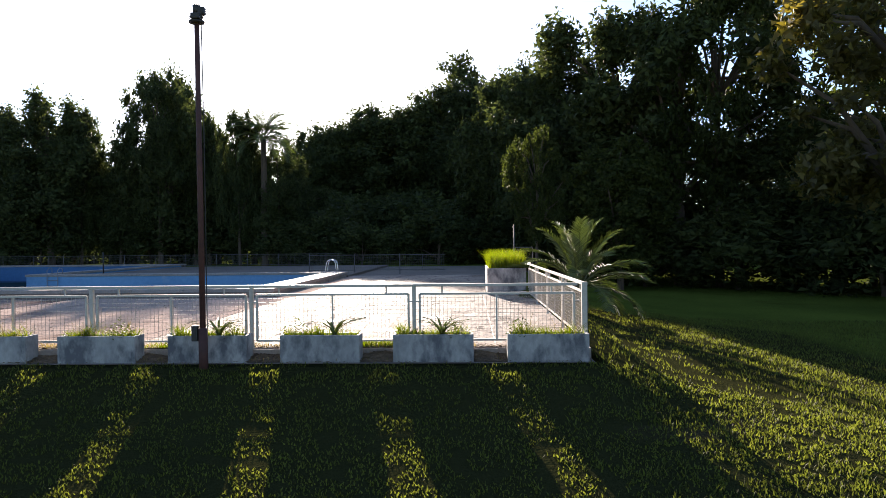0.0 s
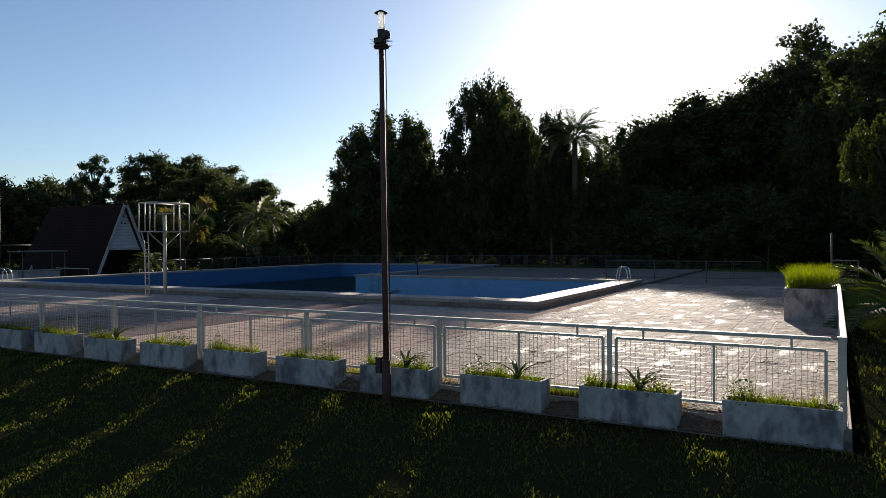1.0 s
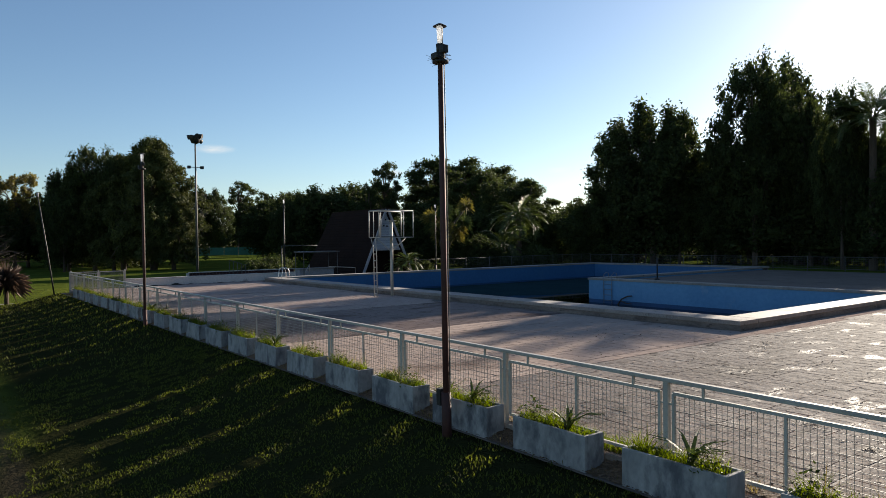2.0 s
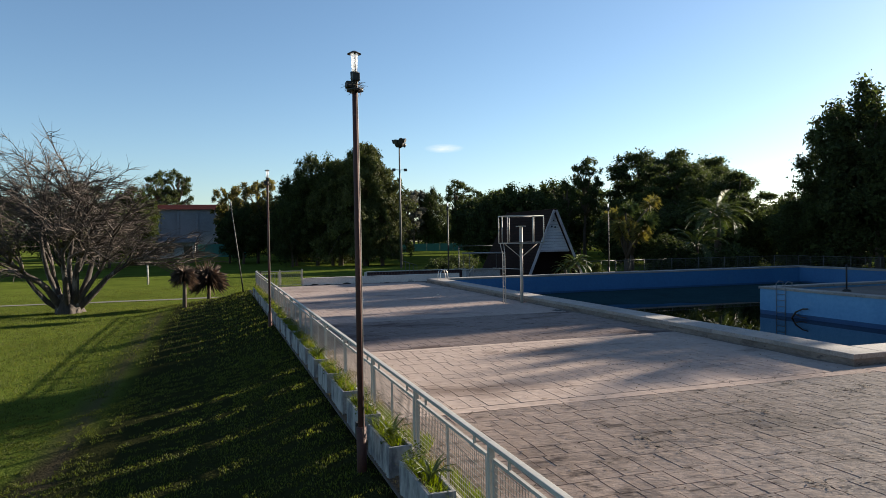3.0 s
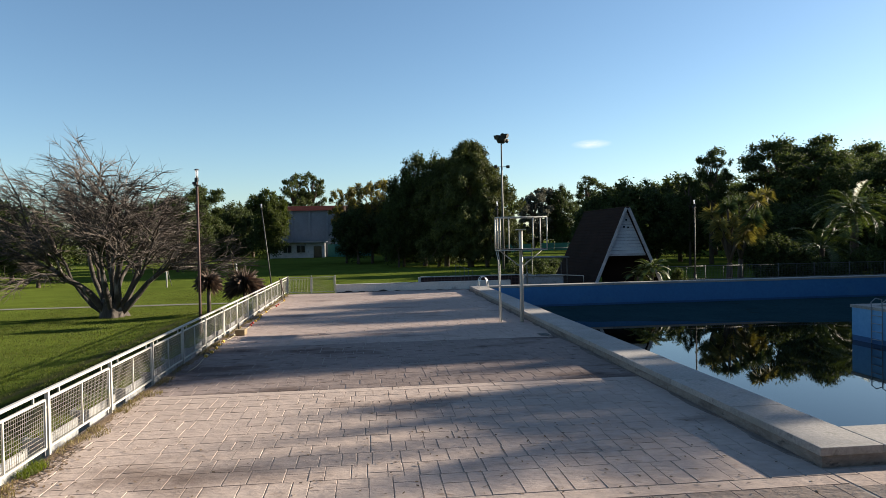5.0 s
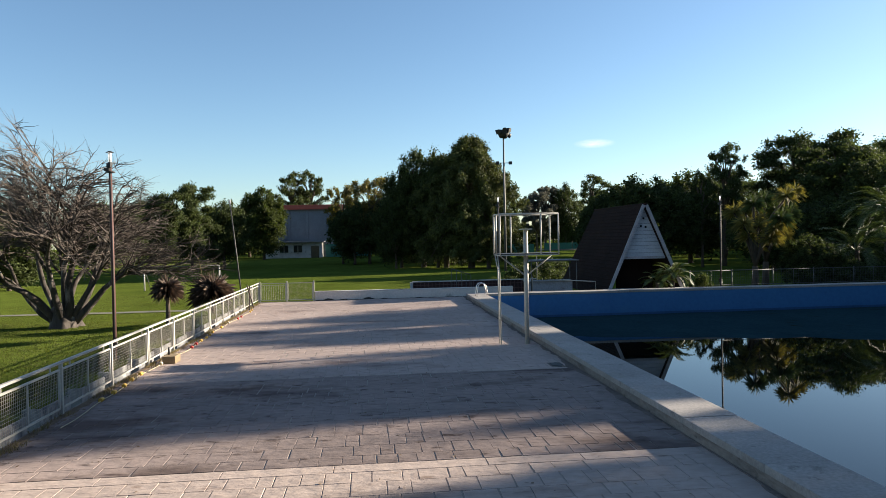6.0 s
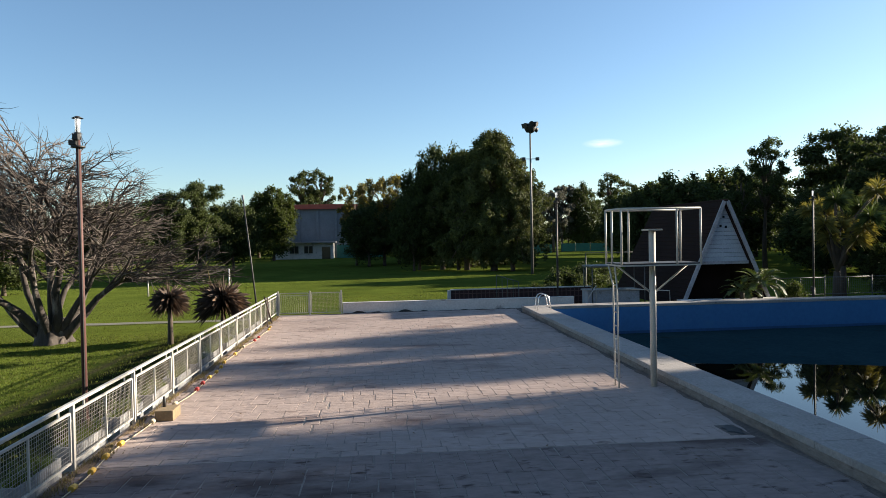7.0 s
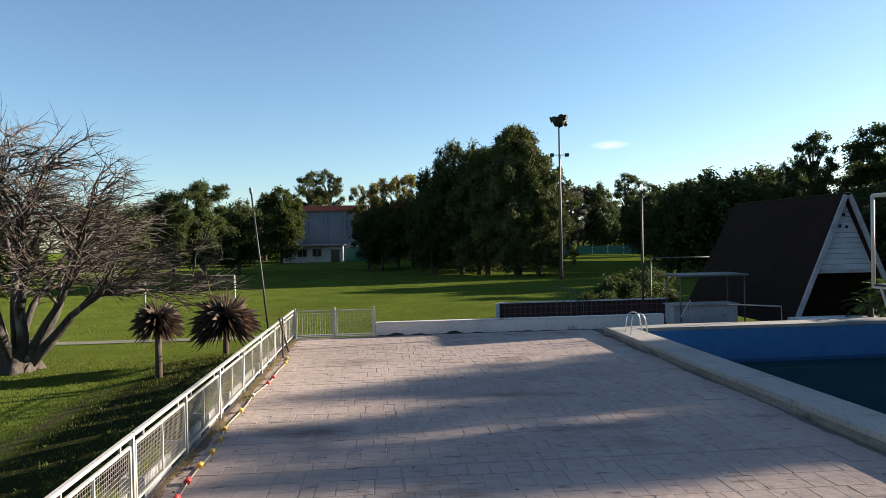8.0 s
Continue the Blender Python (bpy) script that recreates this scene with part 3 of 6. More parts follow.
def gate():
    top = root("gate", -39.95, 10.3, 0, "double white metal gate, barred leaf beside a mesh leaf", "gate")
    for x in (0.0, 1.42, 2.84):
        part("post", box(B(), -0.035, 0.035, x - 0.035, x + 0.035, -0.1, 1.08, 0.004), "white", top)
    for k, y0 in enumerate((0.07, 1.49)):
        y1 = y0 + 1.28
        fr = B()
        for p, q in (((0, y0, 0.08), (0, y1, 0.08)), ((0, y0, 0.98), (0, y1, 0.98)), ((0, y0, 0.08), (0, y0, 0.98)), ((0, y1, 0.08), (0, y1, 0.98))):
            bar(fr, p, q, 0.035)
        leaf = part("gate_leaf", fr, "white", top)
        w = B()
        if k == 0:
            for i in range(1, 14):
                part("bar", bar(B(), (0, y0 + 1.28 * i / 14, 0.08), (0, y0 + 1.28 * i / 14, 0.9), 0.014), "white", leaf)
            part("cross_rail", bar(w, (0, y0, 0.88), (0, y1, 0.88), 0.02), "white", leaf)
        else:
            for i in range(1, 21):
                bar(w, (0.003, y0 + 1.28 * i / 21, 0.08), (0.003, y0 + 1.28 * i / 21, 0.98), 0.005)
            for i in range(1, 14):
                bar(w, (-0.003, y0, 0.08 + 0.9 * i / 14), (-0.003, y1, 0.08 + 0.9 * i / 14), 0.005)
            part("wire_mesh", w, "wire", leaf, kind="stuff")


gate()


# ---- planters along the fence ----
def planter(seed, leafy):
    rng = np.random.default_rng(seed)
    top = new("planter")
    tagged(top, "weathered concrete trough planter with " + ("strappy lilies and grass" if leafy else "long bright grass"), "planter", "planters along the fence")
    bm = B()
    L, W, H, t = 1.25, 0.33, 0.43, 0.045
    for x0, x1, y0, y1 in ((0, L, 0, t), (0, L, W - t, W), (0, t, t, W - t), (L - t, L, t, W - t)):
        box(bm, x0, x1, y0, y1, 0, H, 0.008)
    box(bm, t, L - t, t, W - t, 0, 0.1)
    part("trough", bm, "planter", top)
    part("soil", box(B(), t, L - t, t, W - t, 0.1, H - 0.05), "soil", top)
    n = 700
    xy = np.column_stack([rng.uniform(0.05, L - 0.05, n), rng.uniform(0.05, W - 0.05, n)])
    keep = rng.uniform(size=n) < 0.35 + 0.65 * (np.sin(xy[:, 0] * 5 + seed) > -0.3)
    tall = 0.13 + 0.15 * (0.5 + 0.5 * np.sin(xy[keep, 0] * 6.5 + seed * 1.7)) * (0.6 + 0.4 * np.sin(xy[keep, 0] * 15 + seed))
    v, f = blades(rng, xy[keep], np.full(keep.sum(), H - 0.06), tall, 0.009, 0.95)
    bulk("grass", v, f, "blade_bright", top, kind="stuff")
    # a broad-leaved weed with small oval leaves, spilling over the rim
    m, wx = 240, (0.22 if seed % 2 else 0.95)
    a, r = rng.uniform(0, 6.283, m), 0.24 * rng.uniform(0, 1, m) ** 0.7
    p = np.column_stack([wx + r * np.cos(a), W / 2 + 0.8 * r * np.sin(a), H - 0.05 + rng.uniform(0, 1, m) * (0.36 - r)])
    a, s = rng.uniform(0, 6.283, m), rng.uniform(0.014, 0.032, m)[:, None]
    u = np.column_stack([np.cos(a), np.sin(a), rng.uniform(-0.5, 0.7, m)]) * s
    w = np.column_stack([-np.sin(a), np.cos(a), rng.uniform(-0.5, 0.5, m)]) * s * 0.55
    bulk("weed", np.stack([p - u, p + w, p + u, p - w], 1).reshape(-1, 3), np.arange(m * 4).reshape(-1, 4), "weed", top, kind="stuff")
    if leafy:
        cx = rng.uniform(0.3, 0.9)
        for i in range(13):
            a, ln = rng.uniform(0, 2 * math.pi), rng.uniform(0.4, 0.68)
            bm = B()
            pts = [Vector((cx + math.cos(a) * ln * u * (0.25 + 0.6 * u), W / 2 + math.sin(a) * ln * u * (0.2 + 0.4 * u), H - 0.05 + ln * (u * 0.95 - 0.45 * u * u))) for u in (0, 0.35, 0.7, 1)]
            side = Vector((-math.sin(a), math.cos(a), 0))
            rows = [[bm.verts.new(p - side * w), bm.verts.new(p + Vector((0, 0, -0.006))), bm.verts.new(p + side * w)] for p, w in zip(pts, (0.016, 0.022, 0.016, 0.002))]
            for r, s in zip(rows, rows[1:]):
                bm.faces.new((r[0], r[1], s[1], s[0]))
                bm.faces.new((r[1], r[2], s[2], s[1]))
            part("lily_leaf", bm, "palm", top)
    else:
        n = 26
        xy = np.column_stack([rng.uniform(0.1, L - 0.1, n), rng.uniform(0.08, W - 0.08, n)])
        v, f = blades(rng, xy, np.full(n, H - 0.06), 0.42, 0.006, 0.5)
        bulk("seed_stalk", v, f, "dry", top, kind="stuff")
    return top


kinds = [planter(11, False), planter(12, True), planter(13, True), planter(14, False)]
order = [0, 1, 2, 1, 3, 0, 3, 2, 0, 3, 0, 3, 0, 2, 3, 0, 3, 0, 3, 0, 3, 0]
first = set()
prng = random.Random(3)
for i, k in enumerate(order):
    m = pose(0.86 - 1.774 * i, 9.845 + prng.uniform(-0.015, 0.01), -0.165, 0, 0, prng.uniform(-0.7, 0.7))
    if k in first:
        copy_thing(kinds[k], m)
    else:
        kinds[k].matrix_world = m
        first.add(k)


def big_planter():
    rng = np.random.default_rng(4)
    top = root("large_planter", 0.85, 21.5, 0, "tall grey concrete planter box overgrown with bright grass", "planter")
    bm = B()
    L, W, H, t = 1.25, 3.2, 0.86, 0.08
    for x0, x1, y0, y1 in ((0, L, 0, t), (0, L, W - t, W), (0, t, t, W - t), (L - t, L, t, W - t)):
        box(bm, x0, x1, y0, y1, -0.02, H, 0.01)
    part("box", bm, "planter", top)
    part("soil", box(B(), t, L - t, t, W - t, 0, H - 0.06), "soil", top)
    n = 3000
    v, f = blades(rng, np.column_stack([rng.uniform(0.06, L - 0.06, n), rng.uniform(0.06, W - 0.06, n)]), np.full(n, H - 0.08), 0.62, 0.012, 0.45)
    bulk("grass", v, f, "blade_bright", top, kind="stuff")
    stub = root("steel_post", 1.95, 25.2, 0, "thin pale steel post with a small frame behind the planter", "post")
    part("pole", tube(B(), [(0, 0, 0), (0, 0, 2.35)], 0.025), "galv", stub)
    fr = B()
    for p, q in (((0, 0, 1.5), (0.7, 0, 1.5)), ((0, 0, 0.6), (0.7, 0, 0.6)), ((0.7, 0, 0), (0.7, 0, 1.5))):
        bar(fr, p, q, 0.03)
    for i in range(1, 12):
        bar(fr, (0, 0, 0.6 + 0.075 * i), (0.7, 0, 0.6 + 0.075 * i), 0.008)
    part("mesh_frame", fr, "galv", stub)


big_planter()


# ---- lamp posts ----
def lamp_post(x, y, z, height, lean, nest, label, paint="rust"):
    top = root("lamp_post", x, y, z, label, "lamp post", "lamp posts on the bank")
    top.matrix_world = pose(x, y, z, 0, lean, 0)
    h = height
    part("pole", tube(B(), [(0, 0, -0.3), (0, 0, h * 0.5), (0, 0, h - 0.40)], 0.048, 10, 0.038), paint, top)
    part("sleeve", tube(B(), [(0, 0, -0.2), (0, 0, 0.62)], 0.07, 10), paint, top)
    part("switch_box", box(B(), -0.16, -0.07, -0.06, 0.06, 0.42, 0.66, 0.01), "iron", top)
    part("lamp_base", tube(B(), [(0, 0, h - 0.40), (0, 0, h - 0.28)], 0.052, 12, 0.06), "iron", top)
    part("floodlight", box(B(), 0.03, 0.13, -0.05, 0.05, h - 0.42, h - 0.31, 0.01), "iron", top)
    part("glass", tube(B(), [(0, 0, h - 0.28), (0, 0, h - 0.03)], 0.038, 14, 0.048), "lampglass", top, "clouded glass cylinder")
    part("strut", tube(B(), [(0.055, 0, h - 0.3), (0.055, 0, h - 0.01)], 0.007, 6), "iron", top)
    part("cap", tube(B(), [(0, 0, h - 0.03), (0, 0, h - 0.01), (0, 0, h + 0.01)], 0.10, 18, 0.03), "iron", top, "dark flat lamp cap")
    part("collar_disc", tube(B(), [(0, 0, h - 0.545), (0, 0, h - 0.53), (0, 0, h - 0.515)], 0.115, 16), "iron", top)
    part("junction_box", box(B(), -0.05, 0.09, -0.13, 0.0, h - 0.505, h - 0.42, 0.01), "iron", top)
    wire = B()
    tube(wire, [(0.06, 0.02, h - 0.4), (0.065, 0.03, h * 0.6), (0.06, 0.03, h * 0.3), (0.06, 0.02, 0.5)], 0.008, 5)
    part("cable", wire, "iron", top)
    if nest:
        rng = random.Random(8)
        n = new("bird_nest")
        n.matrix_world = top.matrix_world @ pose(0, 0, h - 0.50)
        tagged(n, "straggly twig nest lodged under the lamp", "nest")
        bm = B()
        for i in range(150):
            a, r = rng.uniform(0, 6.3), rng.uniform(0.03, 0.10)
            p = Vector((math.cos(a) * r, math.sin(a) * r, rng.uniform(-0.05, 0.08)))
            q = p + Vector((rng.uniform(-1, 1), rng.uniform(-1, 1), rng.uniform(-0.6, 0.35))).normalized() * rng.uniform(0.05, 0.13)
            tube(bm, [p, q], 0.004, 3, 0.002)
        part("twigs", bm, "nest", n, kind="stuff")


lamp_post(-3.80, 9.60, -0.2, 5.82, -0.4, True, "tall rust-red lamp post with clouded glass lamp on the grass bank")
lamp_post(-20.82, 9.65, -0.3, 5.93, 0.0, False, "rusty brown lamp post with clouded glass lamp on the grass bank")

lamp_post(-40.2, 23.3, -0.3, 5.75, 0.3, False, "dark slim lamp post behind the low wall", "iron")
lamp_post(-40.9, 36.6, -0.1, 5.5, 0.2, False, "slim dark lamp post by the outer pool fence", "iron")


def leaning_pole():
    top = root("leaning_pole", -39.8, 9.45, -0.3, "thin dark iron lamp pole leaning beside the fence end", "pole")
    part("pole", tube(B(), [(0, 0, -0.1), (-0.24, -0.32, 2.8), (-0.52, -0.66, 5.6)], 0.042, 8, 0.03), "iron", top)
    part("lamp_head", tube(B(), [(-0.52, -0.66, 5.55), (-0.54, -0.68, 5.78)], 0.05, 8, 0.065), "boardgrey", top, "small pale lamp head")
    for x, a, b in ((-35.7, -1.25, 1.06), (-36.9, 0.7, 1.16)):
        st = root("stake", x, 10.47, 0, "thin dark iron stake propped against the fence", "stake", "stakes against the fence")
        part("rod", tube(B(), [(0, 0, 0), (a * 0.5, -0.08, b * 0.5), (a, -0.17, b)], 0.028, 6), "darkrust", st)


leaning_pole()


# ---- lookout tower beside the pool ----
def tower():
    top = root("lifeguard_tower", -22.87, 20.89, 0, "white pipe lifeguard tower with caged platform and ladder", "lifeguard tower")
    H, a, b = 2.72, 0.5, 0.88
    part("pole", tube(B(), [(0, 0, 0), (0, 0, 3.45)], 0.072, 16), "white", top)
    part("seat_cap", box(B(), -0.2, 0.2, -0.16, 0.16, 3.451, 3.485, 0.006), "white", top)
    part("platform", box(B(), -a, a, -b, b, H, H + 0.03, 0.005), "iron", top, "dark sheet platform floor")
    fr = B()
    for p, q in (((-a, -b), (a, -b)), ((a, -b), (a, b)), ((a, b), (-a, b)), ((-a, b), (-a, -b))):
        bar(fr, (*p, H - 0.015), (*q, H - 0.015), 0.03)
    part("platform_frame", fr, "white", top)
    for x, y in ((-a, -b), (a, -b), (a, b), (-a, b), (a, 0.35), (-a, -0.35), (-0.1, -b)):
        part("upright", tube(B(), [(x, y, H), (x, y, 3.92)], 0.024, 8), "white", top)
    for p, q in (((-a, -b), (a, -b)), ((a, -b), (a, b)), ((a, b), (-a, b)), ((-a, b), (-a, -b))):
        part("top_rail", tube(B(), [(*p, 3.92), (*q, 3.92)], 0.024, 8), "white", top)
    for y in (-b, b):
        part("brace", tube(B(), [(0, 0.07 * (1 if y > 0 else -1), 2.1), (0, y * 0.92, H - 0.03)], 0.022, 8), "white", top)
    lad = new("ladder")
    lad.parent = top
    lad.empty_display_size = 0.1
    for x in (-0.36, 0.06):
        part("stringer", tube(B(), [(x * 0.6 - 0.02, -b + 0.08, 0), (x * 0.6 - 0.02, -b + 0.06, 2.25), (x, -b, 2.72)], 0.02, 8), "white", lad)
    for i in range(8):
        z = 0.16 + i * 0.3
        part("rung", tube(B(), [(-0.24, -b + 0.07, z), (0.02, -b + 0.07, z)], 0.014, 6), "white", lad)


tower()


def pool_ladder(x, y, rz, label):
    """Two bent steel rails over the coping, with treads below."""
    top = root("pool_ladder", x, y, 0.28, label, "pool ladder", "pool ladders", rz)
    for s in (-0.25, 0.25):
        pts = [(s, -0.28, 0)] + [(s, -0.28 + 0.02 * k, 0.1 + 0.13 * k) for k in range(3)]
        pts += [(s, -0.02 - 0.22 * math.cos(t), 0.42 + 0.24 * math.sin(t)) for t in (0.3, 0.8, 1.3, 1.8, 2.3, 2.8)]
        pts += [(s, 0.24, 0.25), (s, 0.3, -0.1), (s, 0.3, -1.3)]
        part("handrail", tube(B(), pts, 0.021, 10), "steel", top)
    for z in (-0.35, -0.65, -0.95, -1.25):
        part("tread", box(B(), -0.25, 0.25, 0.27, 0.35, z, z + 0.025, 0.004), "steel", top)


pool_ladder(-36.75, 21.75, 0, "chrome pool ladder rails on the coping")
pool_ladder(-6.6, 33.4, 90, "chrome pool ladder rails on the coping")


def wall_ladder():
    top = root("wall_ladder", -21.2, 34.05, 0.28, "small white ladder hung on the inner pool wall", "pool ladder")
    for s in (-0.28, 0.28):
        part("rail", tube(B(), [(s, 0.35, 0), (s, 0.35, 0.28), (s, 0.1, 0.33), (s, -0.08, 0.2), (s, -0.08, -1.35)], 0.02, 8), "boardgrey", top)
    for z in (-0.3, -0.6, -0.9, -1.2):
        part("rung", tube(B(), [(-0.28, -0.08, z), (0.28, -0.08, z)], 0.016, 6), "boardgrey", top)
    br = root("fallen_branch", -20.0, 33.9, -1.05, "dark forked branch standing in the pool against the wall", "branch")
    part("limb", tube(B(), [(-0.5, 0, -0.12), (-0.2, 0, 0.26), (0.2, 0, 0.44), (0.5, 0, 0.47)], 0.045, 6, 0.03), "bark", br)
    part("fork", tube(B(), [(-0.3, 0, 0.18), (0.1, -0.03, 0.06), (0.5, -0.05, 0.05)], 0.035, 6, 0.02), "bark", br)
    p = root("dark_pole", -20.15, 37.0, 0.08, "short dark pole on a round foot on the terrace", "pole")
    part("pole", tube(B(), [(0, 0, 0.05), (0, 0, 1.3)], 0.04, 8), "iron", p)
    part("foot", tube(B(), [(0, 0, 0), (0, 0, 0.12)], 0.22, 12, 0.1), "iron", p)


wall_ladder()


# ---- A-frame hut ----
def hut():
    top = root("a_frame_hut", -41.12, 32.02, 0.0, "steep dark-roofed A-frame hut with white gable", "hut")
    h, w, L = 4.9, 2.12, 9.3
    s = w / h
    for sg in (-1, 1):
        bm = B()
        y = lambda z, o=0.0: sg * ((h - z) * s + o)
        pts = [(0.25, y(-0.3, 0.14), -0.3), (-L - 0.1, y(-0.3, 0.14), -0.3), (-L + 0.9, y(h, 0.14), h + 0.05), (0.25, y(h, 0.14), h + 0.05)]
        inn = [(0.25, y(-0.3), -0.3), (-L - 0.1, y(-0.3), -0.3), (-L + 0.9, y(h), h - 0.1), (0.25, y(h), h - 0.1)]
        vs = [bm.verts.new(p) for p in pts + inn]
        for f in ((0, 1, 2, 3), (7, 6, 5, 4), (0, 4, 5, 1), (1, 5, 6, 2), (2, 6, 7, 3), (3, 7, 4, 0)):
            bm.faces.new([vs[i] for i in f])
        slope = part("roof_slope", bm, "thatch", top)
        rows = B()
        for k in range(1, 24):
            z = -0.2 + k * (h + 0.1) / 24
            x1 = -L - 0.1 + 1.0 * (z + 0.3) / (h + 0.3)
            bar(rows, (0.25, y(z, 0.15), z), (x1, y(z, 0.15), z), 0.03, 0.05)
        part("shingles", rows, "thatch", slope, kind="stuff")
        part("barge_board", bar(B(), (0.30, y(-0.25, 0.08), -0.25), (0.30, y(h, 0.08), h + 0.02), 0.10, 0.17), "barge", top, "worn pale barge board")
    part("ridge_cap", box(B(), -L + 0.85, 0.28, -0.16, 0.16, h - 0.02, h + 0.12, 0.03), "thatch", top)
    gable = part("gable", bar(B(), (-0.07, 0, 1.9), (-0.07, 0, 4.75), 0.06), "boardgrey", top, "gable framing post")
    z0, z1 = 1.95, 4.7
    n = 13
    for k in range(n):
        a, b = z0 + (z1 - z0) * k / n, z0 + (z1 - z0) * (k + 1) / n - 0.012
        bm = B()
        wa, wb = (h - a) * s - 0.03, (h - b) * s - 0.03
        vs = [bm.verts.new(p) for p in ((0.02, -wa, a), (0.02, wa, a), (0.0, wb, b), (0.0, -wb, b), (-0.05, -wa, a), (-0.05, wa, a), (-0.05, wb, b), (-0.05, -wb, b))]
        for f in ((0, 1, 2, 3), (7, 6, 5, 4), (0, 4, 5, 1), (3, 2, 6, 7), (0, 3, 7, 4), (1, 5, 6, 2)):
            bm.faces.new([vs[i] for i in f])
        part("siding_board", bm, "siding", gable, "white horizontal siding board")
    part("tie_board", box(B(), 0.0, 0.1, -1.25, 1.25, 1.80, 1.95, 0.01), "barge", top)
    for y, z in ((-0.16, 3.7), (0.12, 3.65), (0.0, 4.15)):
        part("vent", box(B(), 0.022, 0.04, y - 0.06, y + 0.06, z - 0.06, z + 0.06, 0.01), "darkglass", gable)
    part("back_wall", box(B(), -L + 0.3, -L + 0.4, -1.5, 1.5, -0.1, 0.9), "thatch", top)
    part("front_wall", box(B(), -1.6, -1.5, -1.12, 1.12, -0.1, 1.9), "thatch", top)
    part("step", box(B(), 0.3, 2.0, -2.6, 2.8, -0.15, 0.12, 0.02), "limewash", top)


hut()


def kiosk():
    top = root("counter_shelter", -42.3, 26.6, 0, "flat-roofed shelter over a grey painted counter", "shelter")
    part("roof", box(B(), -1.0, 0.6, -1.2, 1.75, 1.74, 1.83, 0.02), "galv", top)
    for x, y in ((0.5, -1.1), (0.5, 1.6), (-0.9, -1.1), (-0.9, 1.6)):
        part("post", tube(B(), [(x, y, -0.2), (x, y, 1.72)], 0.03, 8), "galv", top)
    part("counter", box(B(), -0.6, 0.3, -1.3, 1.4, -0.2, 0.55, 0.01), "barge", top)
    part("counter_top", box(B(), -0.7, 0.4, -1.36, 1.46, 0.551, 0.61, 0.01), "coping", top)
    rail = root("handrail", -40.3, 25.2, 0, "bent white handrail beside the shelter", "handrail")
    part("pipe", tube(B(), [(0, 0, -0.2), (0, 0, 0.95), (0.3, -0.5, 0.35)], 0.025, 8), "white", rail)
    part("pipe", tube(B(), [(0, 1.5, 0.75), (0.1, 3.6, 0.62), (0.1, 3.62, 0)], 0.025, 8), "white", rail)


kiosk()


def lattice_fence():
    top = root("lattice_fence", -46.8, 18.9, -0.6, "dark red lattice fence with pale top rail behind the wall", "lattice fence")
    L = 8.1
    part("backing", box(B(), -0.06, -0.02, 0, L, -0.6, 1.0), "lattice", top)
    bm = B()
    for i in range(34):
        bar(bm, (0, i * L / 33, 0), (0, i * L / 33, 1.0), 0.035)
    for z in (0.2, 0.5, 0.8):
        bar(bm, (0.01, 0, z), (0.01, L, z), 0.035)
    part("slats", bm, "slat", top, kind="stuff")
    part("top_rail", box(B(), -0.06, 0.06, -0.05, L, 1.0, 1.06, 0.01), "limewash", top)
    part("end_post", box(B(), -0.12, 0.12, -0.2, -0.02, -0.6, 1.0, 0.02), "limewash", top)
    st = root("stair_rail", -45.0, 21.2, -0.7, "thin pale stair handrail with five uprights", "stair rail")
    for i in range(5):
        y, z = i * 0.3, 2.0 - i * 0.1
        part("upright", tube(B(), [(0, y, 0), (0, y, z)], 0.018, 6), "galv", st)
    part("rail", tube(B(), [(0, 0, 2.0), (0, 1.2, 1.6)], 0.022, 6), "galv", st)
    fr = root("clothes_frame", -52, 28.3, -1.4, "tall thin steel pipe frame beside the hut", "pipe frame")
    part("upright", tube(B(), [(0, 0, 0), (0, 0, 3.6)], 0.035, 6), "galv", fr)
    part("upright", tube(B(), [(0, 4.2, 0), (0, 4.2, 3.6)], 0.035, 6), "galv", fr)
    part("crossbar", tube(B(), [(0, 0, 3.6), (0, 4.2, 3.6)], 0.03, 6), "galv", fr)


lattice_fence()


# ---- outer fence behind the pool ----
def outer_panel(length):
    top = new("outer_fence")
    tagged(top, "grey wire fence panel behind the pool", "fence", "outer fence behind the pool")
    part("post", tube(B(), [(0, 0, -0.4), (0, 0, 1.05)], 0.03, 6), "galv", top)
    for z in (0.98, 0.12):
        part("rail", tube(B(), [(0, 0, z), (length, 0, z)], 0.02, 6), "galv", top)
    part("mid_post", tube(B(), [(length / 2, 0, 0.12), (length / 2, 0, 0.98)], 0.015, 6), "galv", top)
    w = B()
    for i in range(1, 24):
        bar(w, (length * i / 24, 0, 0.12), (length * i / 24, 0, 0.98), 0.006)
    for i in range(1, 6):
        bar(w, (0, 0.004, 0.12 + 0.86 * i / 6), (length, 0.004, 0.12 + 0.86 * i / 6), 0.006)
    part("wire_mesh", w, "galv", top, kind="stuff")
    return top


op = outer_panel(2.6)
op.matrix_world = pose(-41.5, 35.0, 0.0, 0, 0, 90)
for i in range(1, 8):
    copy_thing(op, pose(-41.5, 35.0 + 2.6 * i, 0.0, 0, 0, 90))
for i in range(12):
    copy_thing(op, pose(-41.5 + 2.6 * i, 55.8, -0.05))
for i in range(3):
    copy_thing(op, pose(-8.9 + 2.6 * i, 38.5, 0.08))

